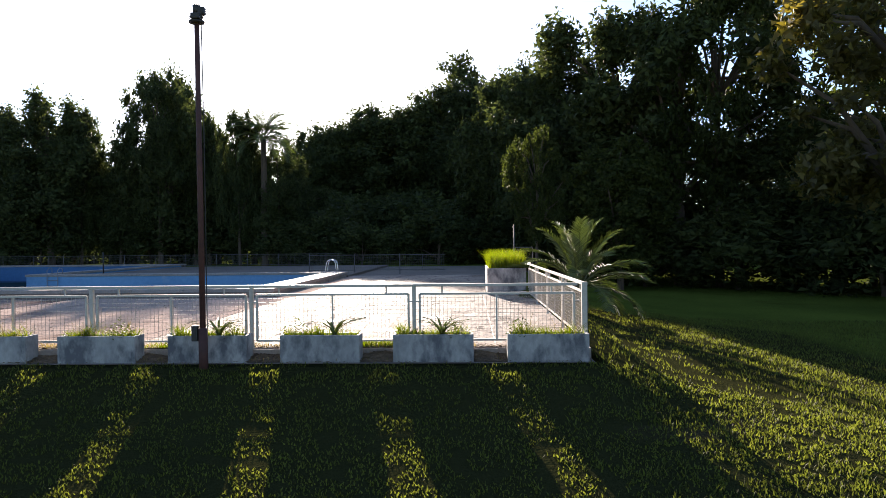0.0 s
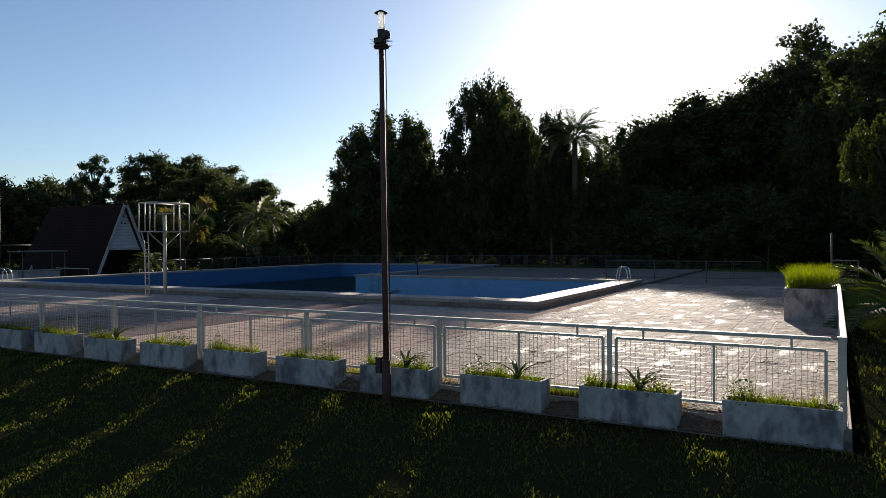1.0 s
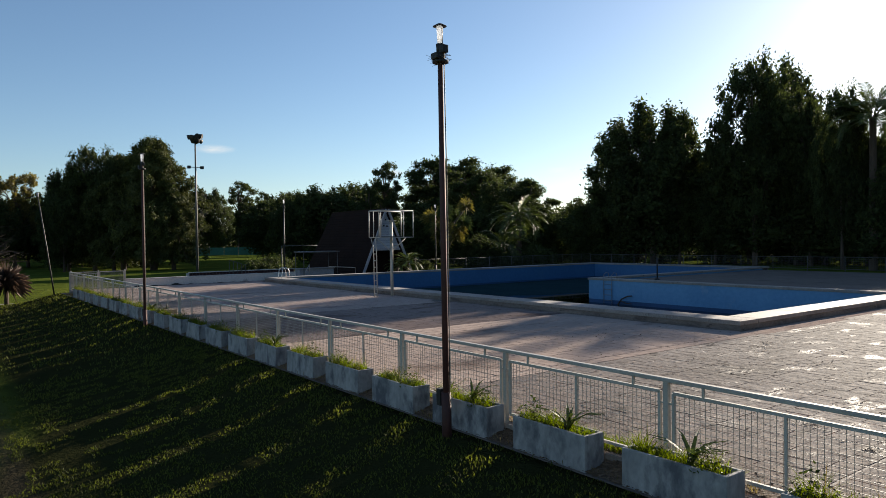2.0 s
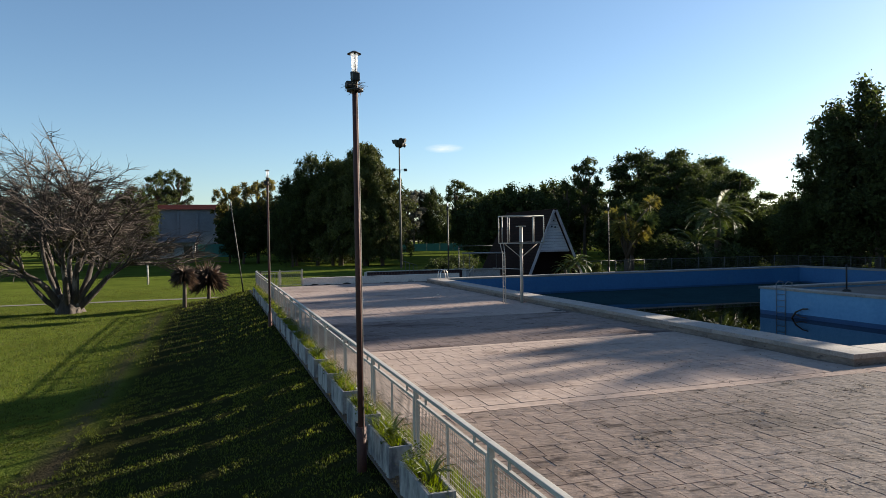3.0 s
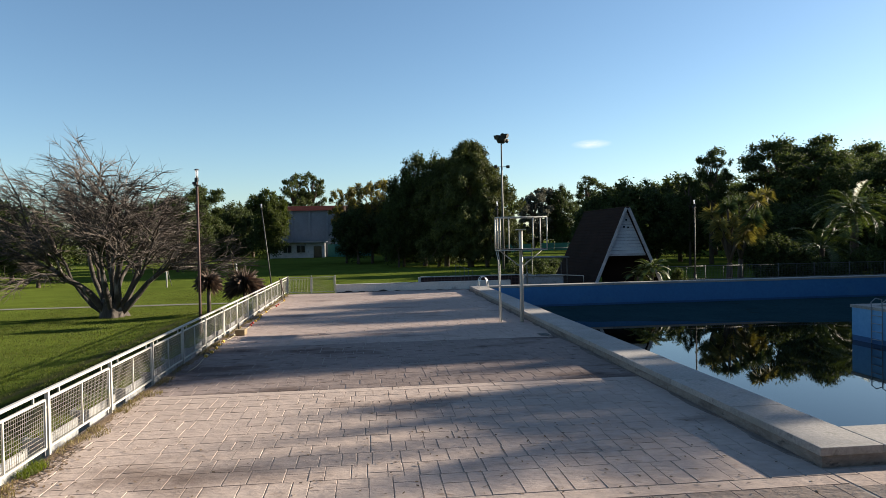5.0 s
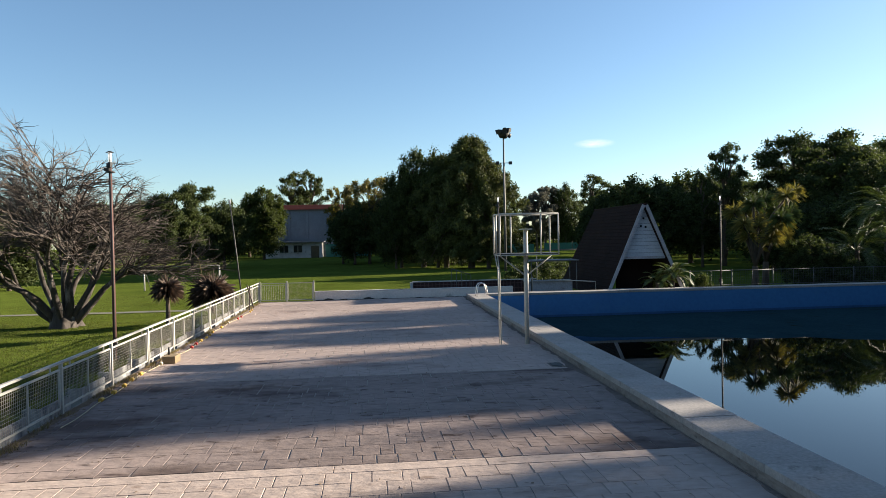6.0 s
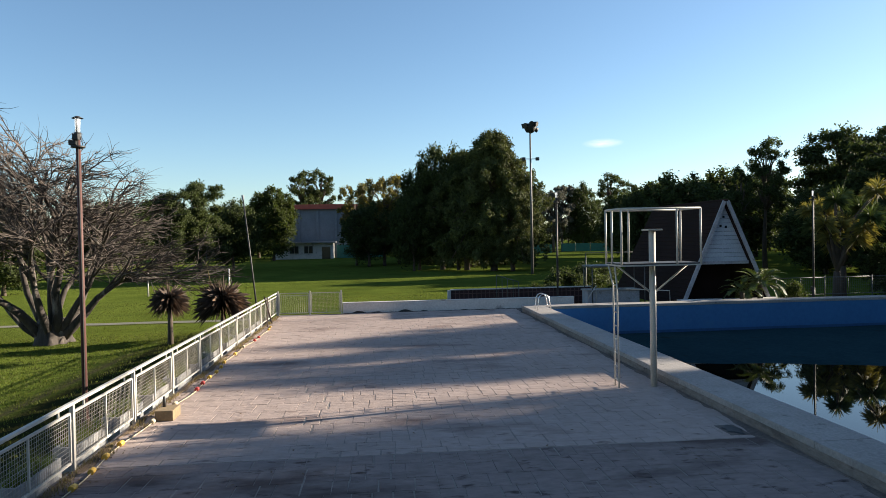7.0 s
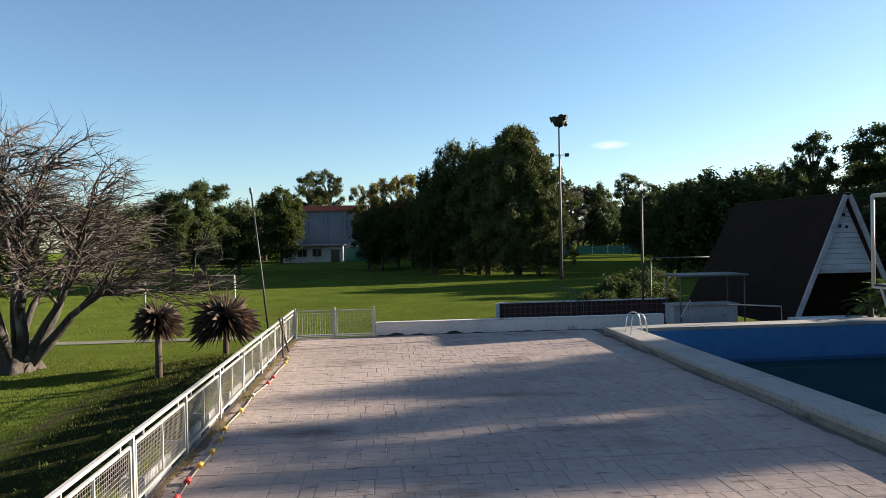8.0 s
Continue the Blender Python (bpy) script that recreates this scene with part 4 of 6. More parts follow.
# ---- small clouds low in the sky ----
def clouds():
    m = bpy.data.materials.new("thin_cloud")
    m.use_nodes = True
    n, l = m.node_tree.nodes, m.node_tree.links
    n.remove(n["Principled BSDF"])
    tc, ln_, rp, ns, mu = n.new("ShaderNodeTexCoord"), n.new("ShaderNodeVectorMath"), n.new("ShaderNodeMapRange"), n.new("ShaderNodeTexNoise"), n.new("ShaderNodeMath")
    ln_.operation, mu.operation = "LENGTH", "MULTIPLY"
    l.new(tc.outputs["Object"], ln_.inputs[0])
    rp.inputs["From Min"].default_value, rp.inputs["From Max"].default_value, rp.inputs["To Min"].default_value, rp.inputs["To Max"].default_value = 0.15, 1.0, 1.0, 0.0
    l.new(ln_.outputs["Value"], rp.inputs["Value"])
    ns.inputs["Scale"].default_value, ns.inputs["Detail"].default_value = 2.2, 5
    l.new(tc.outputs["Object"], ns.inputs["Vector"])
    l.new(rp.outputs[0], mu.inputs[0])
    l.new(ns.outputs["Fac"], mu.inputs[1])
    tr_, em, mx = n.new("ShaderNodeBsdfTransparent"), n.new("ShaderNodeEmission"), n.new("ShaderNodeMixShader")
    em.inputs["Color"].default_value, em.inputs["Strength"].default_value = (1.0, 0.97, 0.93, 1), 0.34
    l.new(mu.outputs[0], mx.inputs[0])
    l.new(tr_.outputs[0], mx.inputs[1])
    l.new(em.outputs[0], mx.inputs[2])
    l.new(mx.outputs[0], n["Material Output"].inputs["Surface"])
    M["cloud"] = m
    for az, el, w, h in ((18.8, 7.35, 1.7, 0.40), (46.6, 5.55, 1.3, 0.32), (33.0, 5.6, 0.9, 0.3)):
        x, y, z = -2400 * math.cos(radians(az)), 2400 * math.sin(radians(az)), 2400 * math.tan(radians(el))
        bm = B()
        bm.faces.new([bm.verts.new((math.cos(a), 0, math.sin(a))) for a in (2 * math.pi * k / 24 for k in range(24))])
        c = part("backdrop_cloud", bm, "cloud")
        c.matrix_world = pose(x, y, z, 0, 0, 90 - az) @ Matrix.Diagonal((2400 * math.tan(radians(w)), 1, 2400 * math.tan(radians(h)), 1))
        tagged(c, "small pale wisp of cloud low in the sky", "cloud", kind="structure")


clouds()

# ---- floodlight mast on the field ----
def mast():
    top = root("floodlight_mast", -95, 34.45, -1.6, "tall slim floodlight mast with a cluster of lamps", "floodlight")
    part("pole", tube(B(), [(0, 0, -0.5), (0, 0, 18.6)], 0.19, 10, 0.1), "galv", top)
    part("crossarm", tube(B(), [(0, -0.8, 14.8), (0, 0.8, 14.8)], 0.05, 6), "galv", top)
    for y in (-0.9, 0.9):
        part("side_lamp", box(B(), -0.2, 0.2, y - 0.22, y + 0.22, 14.6, 15.0, 0.05), "iron", top)
    part("basket", tube(B(), [(0, 0, 18.2), (0, 0, 18.6), (0, 0, 19.2)], 0.5, 12, 0.9), "iron", top)
    rng = random.Random(2)
    for i in range(7):
        a = i * 0.9
        x, y, z = 0.75 * math.cos(a), 0.75 * math.sin(a), 18.6 + rng.uniform(0, 0.7)
        part("lamp", tube(B(), [(x * 0.7, y * 0.7, z), (x * 1.35, y * 1.35, z - 0.15)], 0.22, 10, 0.34), "iron", top)


mast()


def goal_posts():
    top = root("goal_posts", -74, -6.3, -1.6, "white football goal posts on the lawn", "goal")
    for y in (0, 7.3):
        part("post", tube(B(), [(0, y, -0.1), (0, y, 2.45)], 0.075, 8), "white", top)
        part("stay", tube(B(), [(0, y, 2.4), (-2.0, y, 0)], 0.03, 6), "galv", top)
    part("crossbar", tube(B(), [(0, -0.05, 2.45), (0, 7.35, 2.45)], 0.03, 8), "galv", top)


goal_posts()


def sports_hall():
    top = root("sports_hall", -200, 0.5, -1.6, "pale two-storey hall with a red sheet roof behind the field", "building")
    part("wall", box(B(), -14, 0, -11, 8.5, 0, 14.2, 0.05), "plaster", top)
    roof = B()
    box(roof, -15, 0.8, -11.8, 9.2, 14.2, 14.6)
    for i in range(22):
        box(roof, -15, 0.9, -11.8 + i * 0.96, -11.4 + i * 0.96, 14.6, 14.7)
    part("roof", roof, "redroof", top)
    part("fascia", box(B(), 0.81, 1.0, -11.9, 9.3, 13.4, 14.7), "redroof", top)
    for y in (-7.0, -2.0, 3.0, 7.5):
        part("pilaster", box(B(), 0, 0.35, y - 0.3, y + 0.3, 0, 14.1), "plaster", top)
    part("annex", box(B(), 0.36, 7, -13, 2.5, 0, 4.2, 0.03), "limewash", top, "low white annex")
    part("annex_roof", box(B(), 0.36, 8.4, -13.6, 3.1, 4.2, 4.5), "boardgrey", top)
    for y in (-11.3, -7.6, -3.9):
        win = part("window", box(B(), 7.0, 7.08, y - 1.1, y + 1.1, 1.5, 3.4), "darkglass", top)
        fr = B()
        for a, b in (((7.1, y - 1.15, 1.45), (7.1, y + 1.15, 1.45)), ((7.1, y - 1.15, 3.45), (7.1, y + 1.15, 3.45)), ((7.1, y - 1.15, 1.45), (7.1, y - 1.15, 3.45)), ((7.1, y + 1.15, 1.45), (7.1, y + 1.15, 3.45)), ((7.1, y, 1.45), (7.1, y, 3.45))):
            bar(fr, a, b, 0.12)
        part("window_frame", fr, "white", win)
    part("door", box(B(), 7.0, 7.1, -0.4, 1.8, 0, 3.2), "darkglass", top)
    part("side_wall", box(B(), 2, 2.5, 3.2, 16, 0, 3.6), "greenpanel", top, "green painted side wall")


sports_hall()


def far_pitch_fence():
    for x, y, rz, n in ((-205, 68, 62, 5), (-190, 40, 84, 5)):
        top = root("pitch_fence", x, y, -1.6, "low green fence panels along the far pitch", "fence", "pitch fences", rz)
        for i in range(n):
            part("panel", box(B(), i * 4.2, i * 4.2 + 4.0, -0.04, 0.04, 0.3, 2.6), "greenpanel", top)
            part("post", tube(B(), [(i * 4.2 - 0.1, 0, 0), (i * 4.2 - 0.1, 0, 3.0)], 0.06, 6), "galv", top)


far_pitch_fence()


# ---- loose things on the deck ----
def loose_things():
    b = root("block", -21.85, 10.75, 0, "yellowish concrete block on the deck beside the fence", "block")
    part("body", box(B(), -0.26, 0.26, -0.17, 0.17, 0, 0.2, 0.015), "brick", b)
    bt = root("bottle", -21.95, 10.66, 0.2, "dark brown glass bottle standing on the block", "bottle")
    part("glass_body", tube(B(), [(0, 0, 0), (0, 0, 0.12), (0, 0, 0.15), (0, 0, 0.2)], 0.035, 10, 0.02), "iron", bt)
    rp = root("lane_rope", 0, 0, 0, "pool lane rope with red and yellow floats along the fence", "lane rope")
    rng = random.Random(6)
    pts = []
    for i in range(90):
        x = -15.2 - i * 0.232
        pts.append((x, 10.60 + 0.07 * math.sin(x * 0.7) + 0.03 * math.sin(x * 2.3), 0.018))
    part("rope", tube(B(), pts, 0.010, 5), "rope", rp)
    cols = ["red", "yellow", "yellow", "rope"]
    for i in range(3, 88, 3):
        if rng.random() < 0.75:
            p, q = Vector(pts[i]), Vector(pts[i + 1])
            d = (q - p).normalized()
            part("float", tube(B(), [p - d * 0.065 + Vector((0, 0, 0.02)), p + Vector((0, 0, 0.028)), p + d * 0.065 + Vector((0, 0, 0.02))], 0.046, 8), cols[(i // 9) % 4], rp)
    for x, y, sx, sy in ((-33.4, 20.4, 1.1, 0.6), (-29.0, 20.4, 0.9, 0.5), (-24.8, 20.6, 0.7, 0.34)):
        c = root("drain_cover", x, y, 0.0, "flush concrete drain cover with a dark gap round it", "drain cover", "drain covers")
        part("gap", box(B(), -sx / 2, sx / 2, -sy / 2, sy / 2, 0.0, 0.004), "joint", c)
        part("lid", box(B(), -sx / 2 + 0.03, sx / 2 - 0.03, -sy / 2 + 0.03, sy / 2 - 0.03, 0.004, 0.010, 0.002), "deck", c)
    gully = root("gully", -19.35, 20.82, 0.0, "dark open gully full of wet leaves beside the kerb", "gully")
    part("frame", box(B(), -0.3, 0.3, -0.17, 0.17, 0.0, 0.006, 0.002), "kerb", gully)
    wet = B()
    rim = [wet.verts.new((0.27 * math.cos(a) * (1 + 0.25 * math.sin(3 * a)), 0.15 * math.sin(a) * (1 + 0.2 * math.sin(5 * a)), 0.009)) for a in (2 * math.pi * k / 28 for k in range(28))]
    wet.faces.new(rim)
    part("wet_leaves", bmesh_thick(wet, 0.015), "iron", gully)


loose_things()

# ---- trees ----
def tree(name, seed, h, r, label, leafmat, count, leaf, style="broad", category="tree"):
    """A tapered trunk, forking limbs and a crown of leaf clumps, standing at the origin."""
    rng = np.random.default_rng(seed)
    top = new(name)
    tagged(top, label, category)
    centres, radii, limbs = [], [], []
    long, droop, flat, core = 1.15, 0.1, 0.85, 0.5
    if style == "broad":
        fork = 0.2 * h
        for i in range(30):
            e, a = 1 - 1.62 * (i + 0.5) / 30, i * 2.4 + rng.uniform(-0.3, 0.3)
            out, k = math.sqrt(1 - e * e), rng.uniform(0.62, 0.86)
            q, z, lobe = r * out * k, h * (0.50 + 0.42 * e * k), r * rng.uniform(0.15, 0.27)
            for m in range(6):
                w = rng.normal(size=3)
                w *= lobe * rng.uniform(0.4, 1.1) / np.linalg.norm(w)
                centres.append((q * math.cos(a) + w[0], q * math.sin(a) + w[1], max(0.1 * h, z + w[2])))
                radii.append(r * rng.uniform(0.07, 0.16))
        for i in range(16):
            a, u = rng.uniform(0, 6.283), rng.uniform(0, 1)
            centres.append((r * 0.38 * math.cos(a), r * 0.38 * math.sin(a), h * (0.14 + 0.58 * u)))
            radii.append(r * 0.30)
        limbs = [centres[i] for i in range(0, 180, 15)]
    elif style == "airy":
        fork, core = 0.3 * h, 0.0
        for i in range(70):
            a, u = rng.uniform(0, 6.283), rng.uniform(0, 1)
            q = r * math.sin(math.pi * (0.2 + 0.7 * (1 - u))) ** 0.6 * rng.uniform(0.1, 1.0) ** 0.5
            centres.append((q * math.cos(a), q * math.sin(a), h * (0.3 + 0.66 * u)))
            radii.append(r * rng.uniform(0.06, 0.18))
        limbs = centres[::3]
    elif style == "conifer":
        fork, long, droop, flat, core = 0.5 * h, 1.9, 0.75, 0.9, 0.42
        for i in range(120):
            u, a = (i + rng.uniform(0, 1)) / 120, i * 2.4 + rng.uniform(-0.5, 0.5)
            reach = r * min(1.0, 0.86 + 0.5 * u, 1.55 * (1.04 - u) ** 0.62) * rng.uniform(0.56, 1.12)
            for k in range(4):
                g = 0.35 + 0.65 * k / 3
                q = reach * g
                centres.append((q * math.cos(a) + rng.uniform(-0.3, 0.3), q * math.sin(a) + rng.uniform(-0.3, 0.3), max(0.07 * h, h * (0.13 + 0.84 * u) + reach * (0.35 * g - 0.55 * g * g))))
                radii.append(r * rng.uniform(0.07, 0.13) * (1.3 - 0.55 * g))
        limbs = [centres[i] for i in range(3, 480, 24)]
    elif style == "layered":
        fork, flat, core = 0.5 * h, 0.6, 0.5
        for i in range(26):
            a, u = i * 2.4 + rng.uniform(-0.6, 0.6), (i + rng.uniform(0, 1)) / 26
            q = r * math.sin(math.pi * (0.22 + 0.62 * (1 - u))) ** 0.5 * rng.uniform(0.2, 0.82)
            for k in range(7):
                g, e = r * rng.uniform(0.02, 0.27), rng.uniform(0, 6.283)
                centres.append((q * math.cos(a) + g * math.cos(e), q * math.sin(a) + g * math.sin(e), h * (0.22 + 0.73 * u) + rng.uniform(-0.02, 0.02) * h - g * 0.12))
                radii.append(r * rng.uniform(0.08, 0.17))
        limbs = centres[::9]
        for i in range(18):
            a, u = i * 2.4, i / 17
            centres.append((r * 0.22 * (1.1 - u) * math.cos(a), r * 0.22 * (1.1 - u) * math.sin(a), h * (0.2 + 0.75 * u)))
            radii.append(r * (0.30 - 0.14 * u))
    elif style == "pine":
        fork, flat, core = 0.45 * h, 0.7, 0.0
        for i in range(15):
            a, u = i * 2.4 + rng.uniform(-0.6, 0.6), (i + 0.5) / 15
            q = r * rng.uniform(0.35, 1.0) * (1 - 0.45 * u)
            for k in range(9):
                centres.append((q * math.cos(a) + rng.uniform(-0.24, 0.24) * r, q * math.sin(a) + rng.uniform(-0.24, 0.24) * r, h * (0.45 + 0.5 * u) + rng.uniform(-0.035, 0.035) * h))
                radii.append(r * rng.uniform(0.05, 0.15))
        limbs = centres[::5]
    else:
        fork = 0.12 * h
        for i in range(44):
            a, u = rng.uniform(0, 6.283), rng.uniform(0, 1)
            q = r * math.sqrt(max(0.05, 1 - (u * 1.0) ** 2)) * rng.uniform(0.3, 0.95)
            centres.append((q * math.cos(a), q * math.sin(a), h * (0.08 + 0.82 * u)))
            radii.append(r * rng.uniform(0.14, 0.28))
        limbs = centres[::8]
    cs, rs = np.array(centres), np.array(radii)
    spread = np.percentile(np.hypot(cs[:, 0], cs[:, 1]) + rs, 94)
    cs *= (r / spread, r / spread, h / float((cs[:, 2] + rs * flat * 0.9).max()))
    centres, limbs = [tuple(c) for c in cs], [tuple(cs[centres.index(c)]) for c in limbs]
    bm = B()
    tr = max(0.06, h * 0.020)
    lean = rng.uniform(-0.03, 0.03, 2) * h
    tube(bm, [(0, 0, -0.4), (0.02 * h * 0.3, 0, fork * 0.5), (lean[0] * 0.5, lean[1] * 0.5, fork), (lean[0], lean[1], h * 0.82)], tr * 1.5, 9, tr * 0.35)
    trunk = part("trunk", bm, "bark", top)
    for c in limbs:
        c = Vector(c)
        s = Vector((lean[0] * 0.5, lean[1] * 0.5, fork)) if c.z < h * 0.7 else Vector((lean[0] * 0.8, lean[1] * 0.8, h * 0.6))
        mid = s.lerp(c, 0.5) + Vector((0, 0, 0.06 * h))
        part("limb", tube(B(), [s, mid, c], tr * 0.6, 6, tr * 0.12), "bark", trunk)
    v, f = foliage(rng, centres, radii, count, leaf, long, droop, flat, core)
    bulk("crown", v, f, leafmat, top, kind="stuff")
    return top


BROAD = tree("broadleaf_tree", 1, 15, 6.5, "dark leafy broadleaf tree standing behind the pool", "leaf_dark", 30000, 0.29)
BROAD2 = tree("broadleaf_tree", 2, 15, 6.5, "tall rounded dark green tree behind the pool", "leaf_dark", 30000, 0.27)
OPEN = tree("open_tree", 15, 15, 6.5, "tall loosely leaved dark tree behind the pool", "leaf_dark", 17000, 0.30, "airy")
CONIF = tree("conifer_tree", 3, 18, 7.0, "large drooping dark green conifer on the field", "leaf_conifer", 70000, 0.22, "conifer")
AIRY = tree("open_tree", 14, 15, 6.5, "tall open-crowned tree with sunlit green leaves", "leaf_green", 17000, 0.30, "airy")
CEDAR = tree("cedar_tree", 16, 15, 6.5, "broad dark cedar with foliage in flat layers", "leaf_dark", 30000, 0.30, "layered")
PINE = tree("pine_tree", 4, 15, 4.6, "tall open-crowned pine with bare lower trunk", "leaf_dark", 11000, 0.24, "pine")
ROUND = tree("round_tree", 5, 12, 6.0, "rounded dark green tree at the edge of the field", "leaf_dark", 20000, 0.34)
YELLOW = tree("autumn_tree", 6, 16, 6.0, "broad tree with yellowing green leaves", "leaf_yellow", 15000, 0.32, "airy")
GREY = tree("bare_grey_tree", 7, 14, 4.5, "pale greyish thin-leaved tree in the distance", "leaf_grey", 9000, 0.4, "airy")
GREEN = tree("green_tree", 8, 13, 5.5, "mid-green leafy tree beyond the lawn", "leaf_green", 20000, 0.34)
SHRUB = tree("shrub", 9, 4.0, 3.0, "dense dark green shrub under the trees", "leaf_dark", 7000, 0.20, "shrub", "shrub")
GSHRUB = tree("shrub", 10, 2.4, 2.0, "low leafy green shrub on the lawn", "leaf_green", 5000, 0.12, "shrub", "shrub")
placed = set()
trng = random.Random(21)


def stand(kind, x, y, h, base_h, wide=1.0, rz=None):
    z = ground_z(x, y) - 0.1
    s = h / base_h
    m = pose(x, y, z, 0, 0, trng.uniform(0, 360) if rz is None else rz) @ Matrix.Diagonal((s * wide, s * wide, s, 1))
    if kind.name in placed:
        return copy_thing(kind, m @ Matrix.Diagonal((1 / kind.scale.x, 1 / kind.scale.y, 1 / kind.scale.z, 1)))
    placed.add(kind.name)
    kind.matrix_world = m
    return kind


# the wood behind the pool
for k, x, y, h, w in (
    (0, -43.6, 61.5, 8.8, 0.7), (1, -41.2, 61, 14.6, 0.66), (0, -37.6, 60.5, 16.2, 0.80), (1, -28.4, 62.5, 18.6, 0.51), (0, -26.6, 66, 16.0, 0.42), (0, -31.2, 74, 20.8, 0.50), (0, -24.8, 65, 14.6, 0.48), (1, -20.4, 60.8, 14.4, 0.38), (0, -17.0, 61.8, 11.0, 0.66),
    (0, -46, 61, 8.0, 1.0), (1, -45, 67, 10.5, 0.9), (0, -40, 68, 12, 0.9), (1, -33, 67, 12.4, 0.9), (0, -27, 68, 13, 0.9), (1, -21, 67, 11, 0.9), (0, -16, 67, 8.6, 0.8), (0, -32, 62, 9.5, 0.6),
    (1, -19.0, 89, 17.4, 0.85), (0, -15.2, 91, 19.4, 0.9), (1, -11.0, 91, 20.4, 1.0), (0, -6.0, 91, 21.0, 1.0), (1, -1.5, 90, 23.0, 0.9), (0, 3.5, 86, 24, 0.85),
    (1, 5.2, 63, 18.8, 0.75), (0, 8.0, 56, 19.0, 0.8), (2, 11.5, 52, 19.2, 0.9), (2, 15, 48, 20, 0.9), (2, 25, 58, 12, 1.0), (2, 15, 66, 13, 1.0), (2, 38, 50, 11, 1.0), (0, 22, 44, 12, 1.0), (1, 30, 40, 11, 1.1), (0, 40, 36, 11, 1.1),
):
    stand((BROAD, BROAD2, OPEN)[k], x, y, h, 15, w)
for x, y, h, w in ((17, 46, 20.5, 0.55), (27.5, 43, 22.5, 0.6), (39, 36, 23, 0.8)):
    stand(AIRY, x, y, h, 15, w)
stand(PINE, 0.5, 92, 27, 15, 0.75)
stand(YELLOW, 19.3, 30.5, 17.5, 16, 0.85)
stand(GREEN, 9.5, 42, 9.5, 13, 0.9)
stand(AIRY, 4.3, 41, 9.2, 15, 0.5, 40)
stand(BROAD2, -35.4, 61.5, 15.0, 15, 0.36, 75)
for x, y, h in ((-44, 62, 4), (-39, 61, 4.5), (-31, 66, 6), (-25, 68, 6.5), (-19, 71, 7), (-12, 74, 7), (-5, 76, 7.5), (2, 67, 7), (8, 61, 7), (14, 55, 7), (20, 50, 7.5), (27, 46, 7.5), (34, 42, 8), (41, 36, 8),
                (-15, 80, 8), (-8, 82, 8), (6, 70, 8), (-29, 72, 8), (-35, 70, 7), (17, 43, 5.5), (46, 31, 8), (12, 46, 5), (23, 38, 6), (31, 33, 7), (37, 29, 6)):
    stand(SHRUB, x, y, h, 4.0, 1.25)
# trees beyond the pool's far end
H0 = {ROUND.name: 12, PINE.name: 15, GREEN.name: 13, YELLOW.name: 16, GREY.name: 14, CONIF.name: 18}
for k, x, y, h, w in ((ROUND, -92.5, 52.4, 12.9, 0.95), (ROUND, -94, 57, 11.5, 0.9), (ROUND, -93, 48, 10.8, 0.7), (PINE, -96.5, 66.6, 17.6, 0.68), (PINE, -93, 61.5, 13.4, 0.5), (CEDAR, -90, 70.5, 10.5, 0.9), (CEDAR, -94.5, 77, 18.8, 0.85), (CEDAR, -88, 79, 17.0, 0.9), (CEDAR, -80, 74, 15.2, 0.9), (BROAD, -73, 73, 13.6, 0.9), (CEDAR, -66, 71, 12.3, 0.9),
                     (ROUND, -60, 66, 9.0, 1.0), (ROUND, -54, 67, 8.0, 1.0), (ROUND, -80, 64, 9.5, 1.1), (ROUND, -70, 64, 8.5, 1.1), (GREEN, -48.5, 64, 9.0, 0.9), (ROUND, -58, 63, 7.5, 1.0), (ROUND, -110, 68, 15, 1.0), (ROUND, -46.5, 46, 4.4, 1.0)):
    stand(k, x, y, h, H0.get(k.name, 15), w)
for x, y, h in ((-62, 62, 4), (-56, 58, 3.6), (-47.5, 49, 3.0), (-46, 53, 3.2), (-60, 68, 5), (-70, 66, 5), (-78, 68, 5), (-86, 68, 5), (-52.5, 53, 3.5), (-58.5, 28.6, 2.5), (-61, 30.8, 2.7), (-56.5, 27.2, 1.6), (-63, 33, 2.6)):
    stand(SHRUB, x, y, h, 4.0, 0.95)
for x, y, h in ((-39.9, 34.9, 1.2), (-56, 26.0, 1.6), (-47, 28, 1.2)):
    stand(GSHRUB, x, y, h, 2.4, 0.75)
# the big conifers on the field
for x, y, h, w in ((-106, 31.4, 19.9, 0.95), (-103.5, 33.6, 13.0, 0.9), (-110, 28.0, 17.6, 0.9)):
    stand(CONIF, x, y, h, 18, w)
for k, x, y, h, w in ((BROAD2, -113, 24.6, 19.3, 0.6), (BROAD, -111, 26.8, 17.4, 0.6), (BROAD, -116, 25.0, 15, 0.8), (BROAD, -115, 21.2, 16.2, 0.6), (ROUND, -112, 20.2, 12.5, 0.6), (YELLOW, -135, 16.0, 16.6, 0.7), (YELLOW, -140, 10.8, 15.6, 0.6), (ROUND, -134, 13.2, 12.0, 0.9), (ROUND, -145, 19.0, 14.0, 0.9)):
    stand(k, x, y, h, H0.get(k.name, 15), w)
# unseen wood behind the conifers, added to cast shade on the far field
for i in range(11):
    x, y = -124 - 7.5 * i, 32 + 5 * math.sin(i * 2.2) + 0.6 * i
    stand((BROAD, ROUND)[i % 2], x, y, 18.5 + 1.5 * math.sin(i * 1.7), (15, 12)[i % 2], 0.8)
    stand(SHRUB, x + 3.5, y - 2, 6.5, 4.0, 1.1, 70 * i)
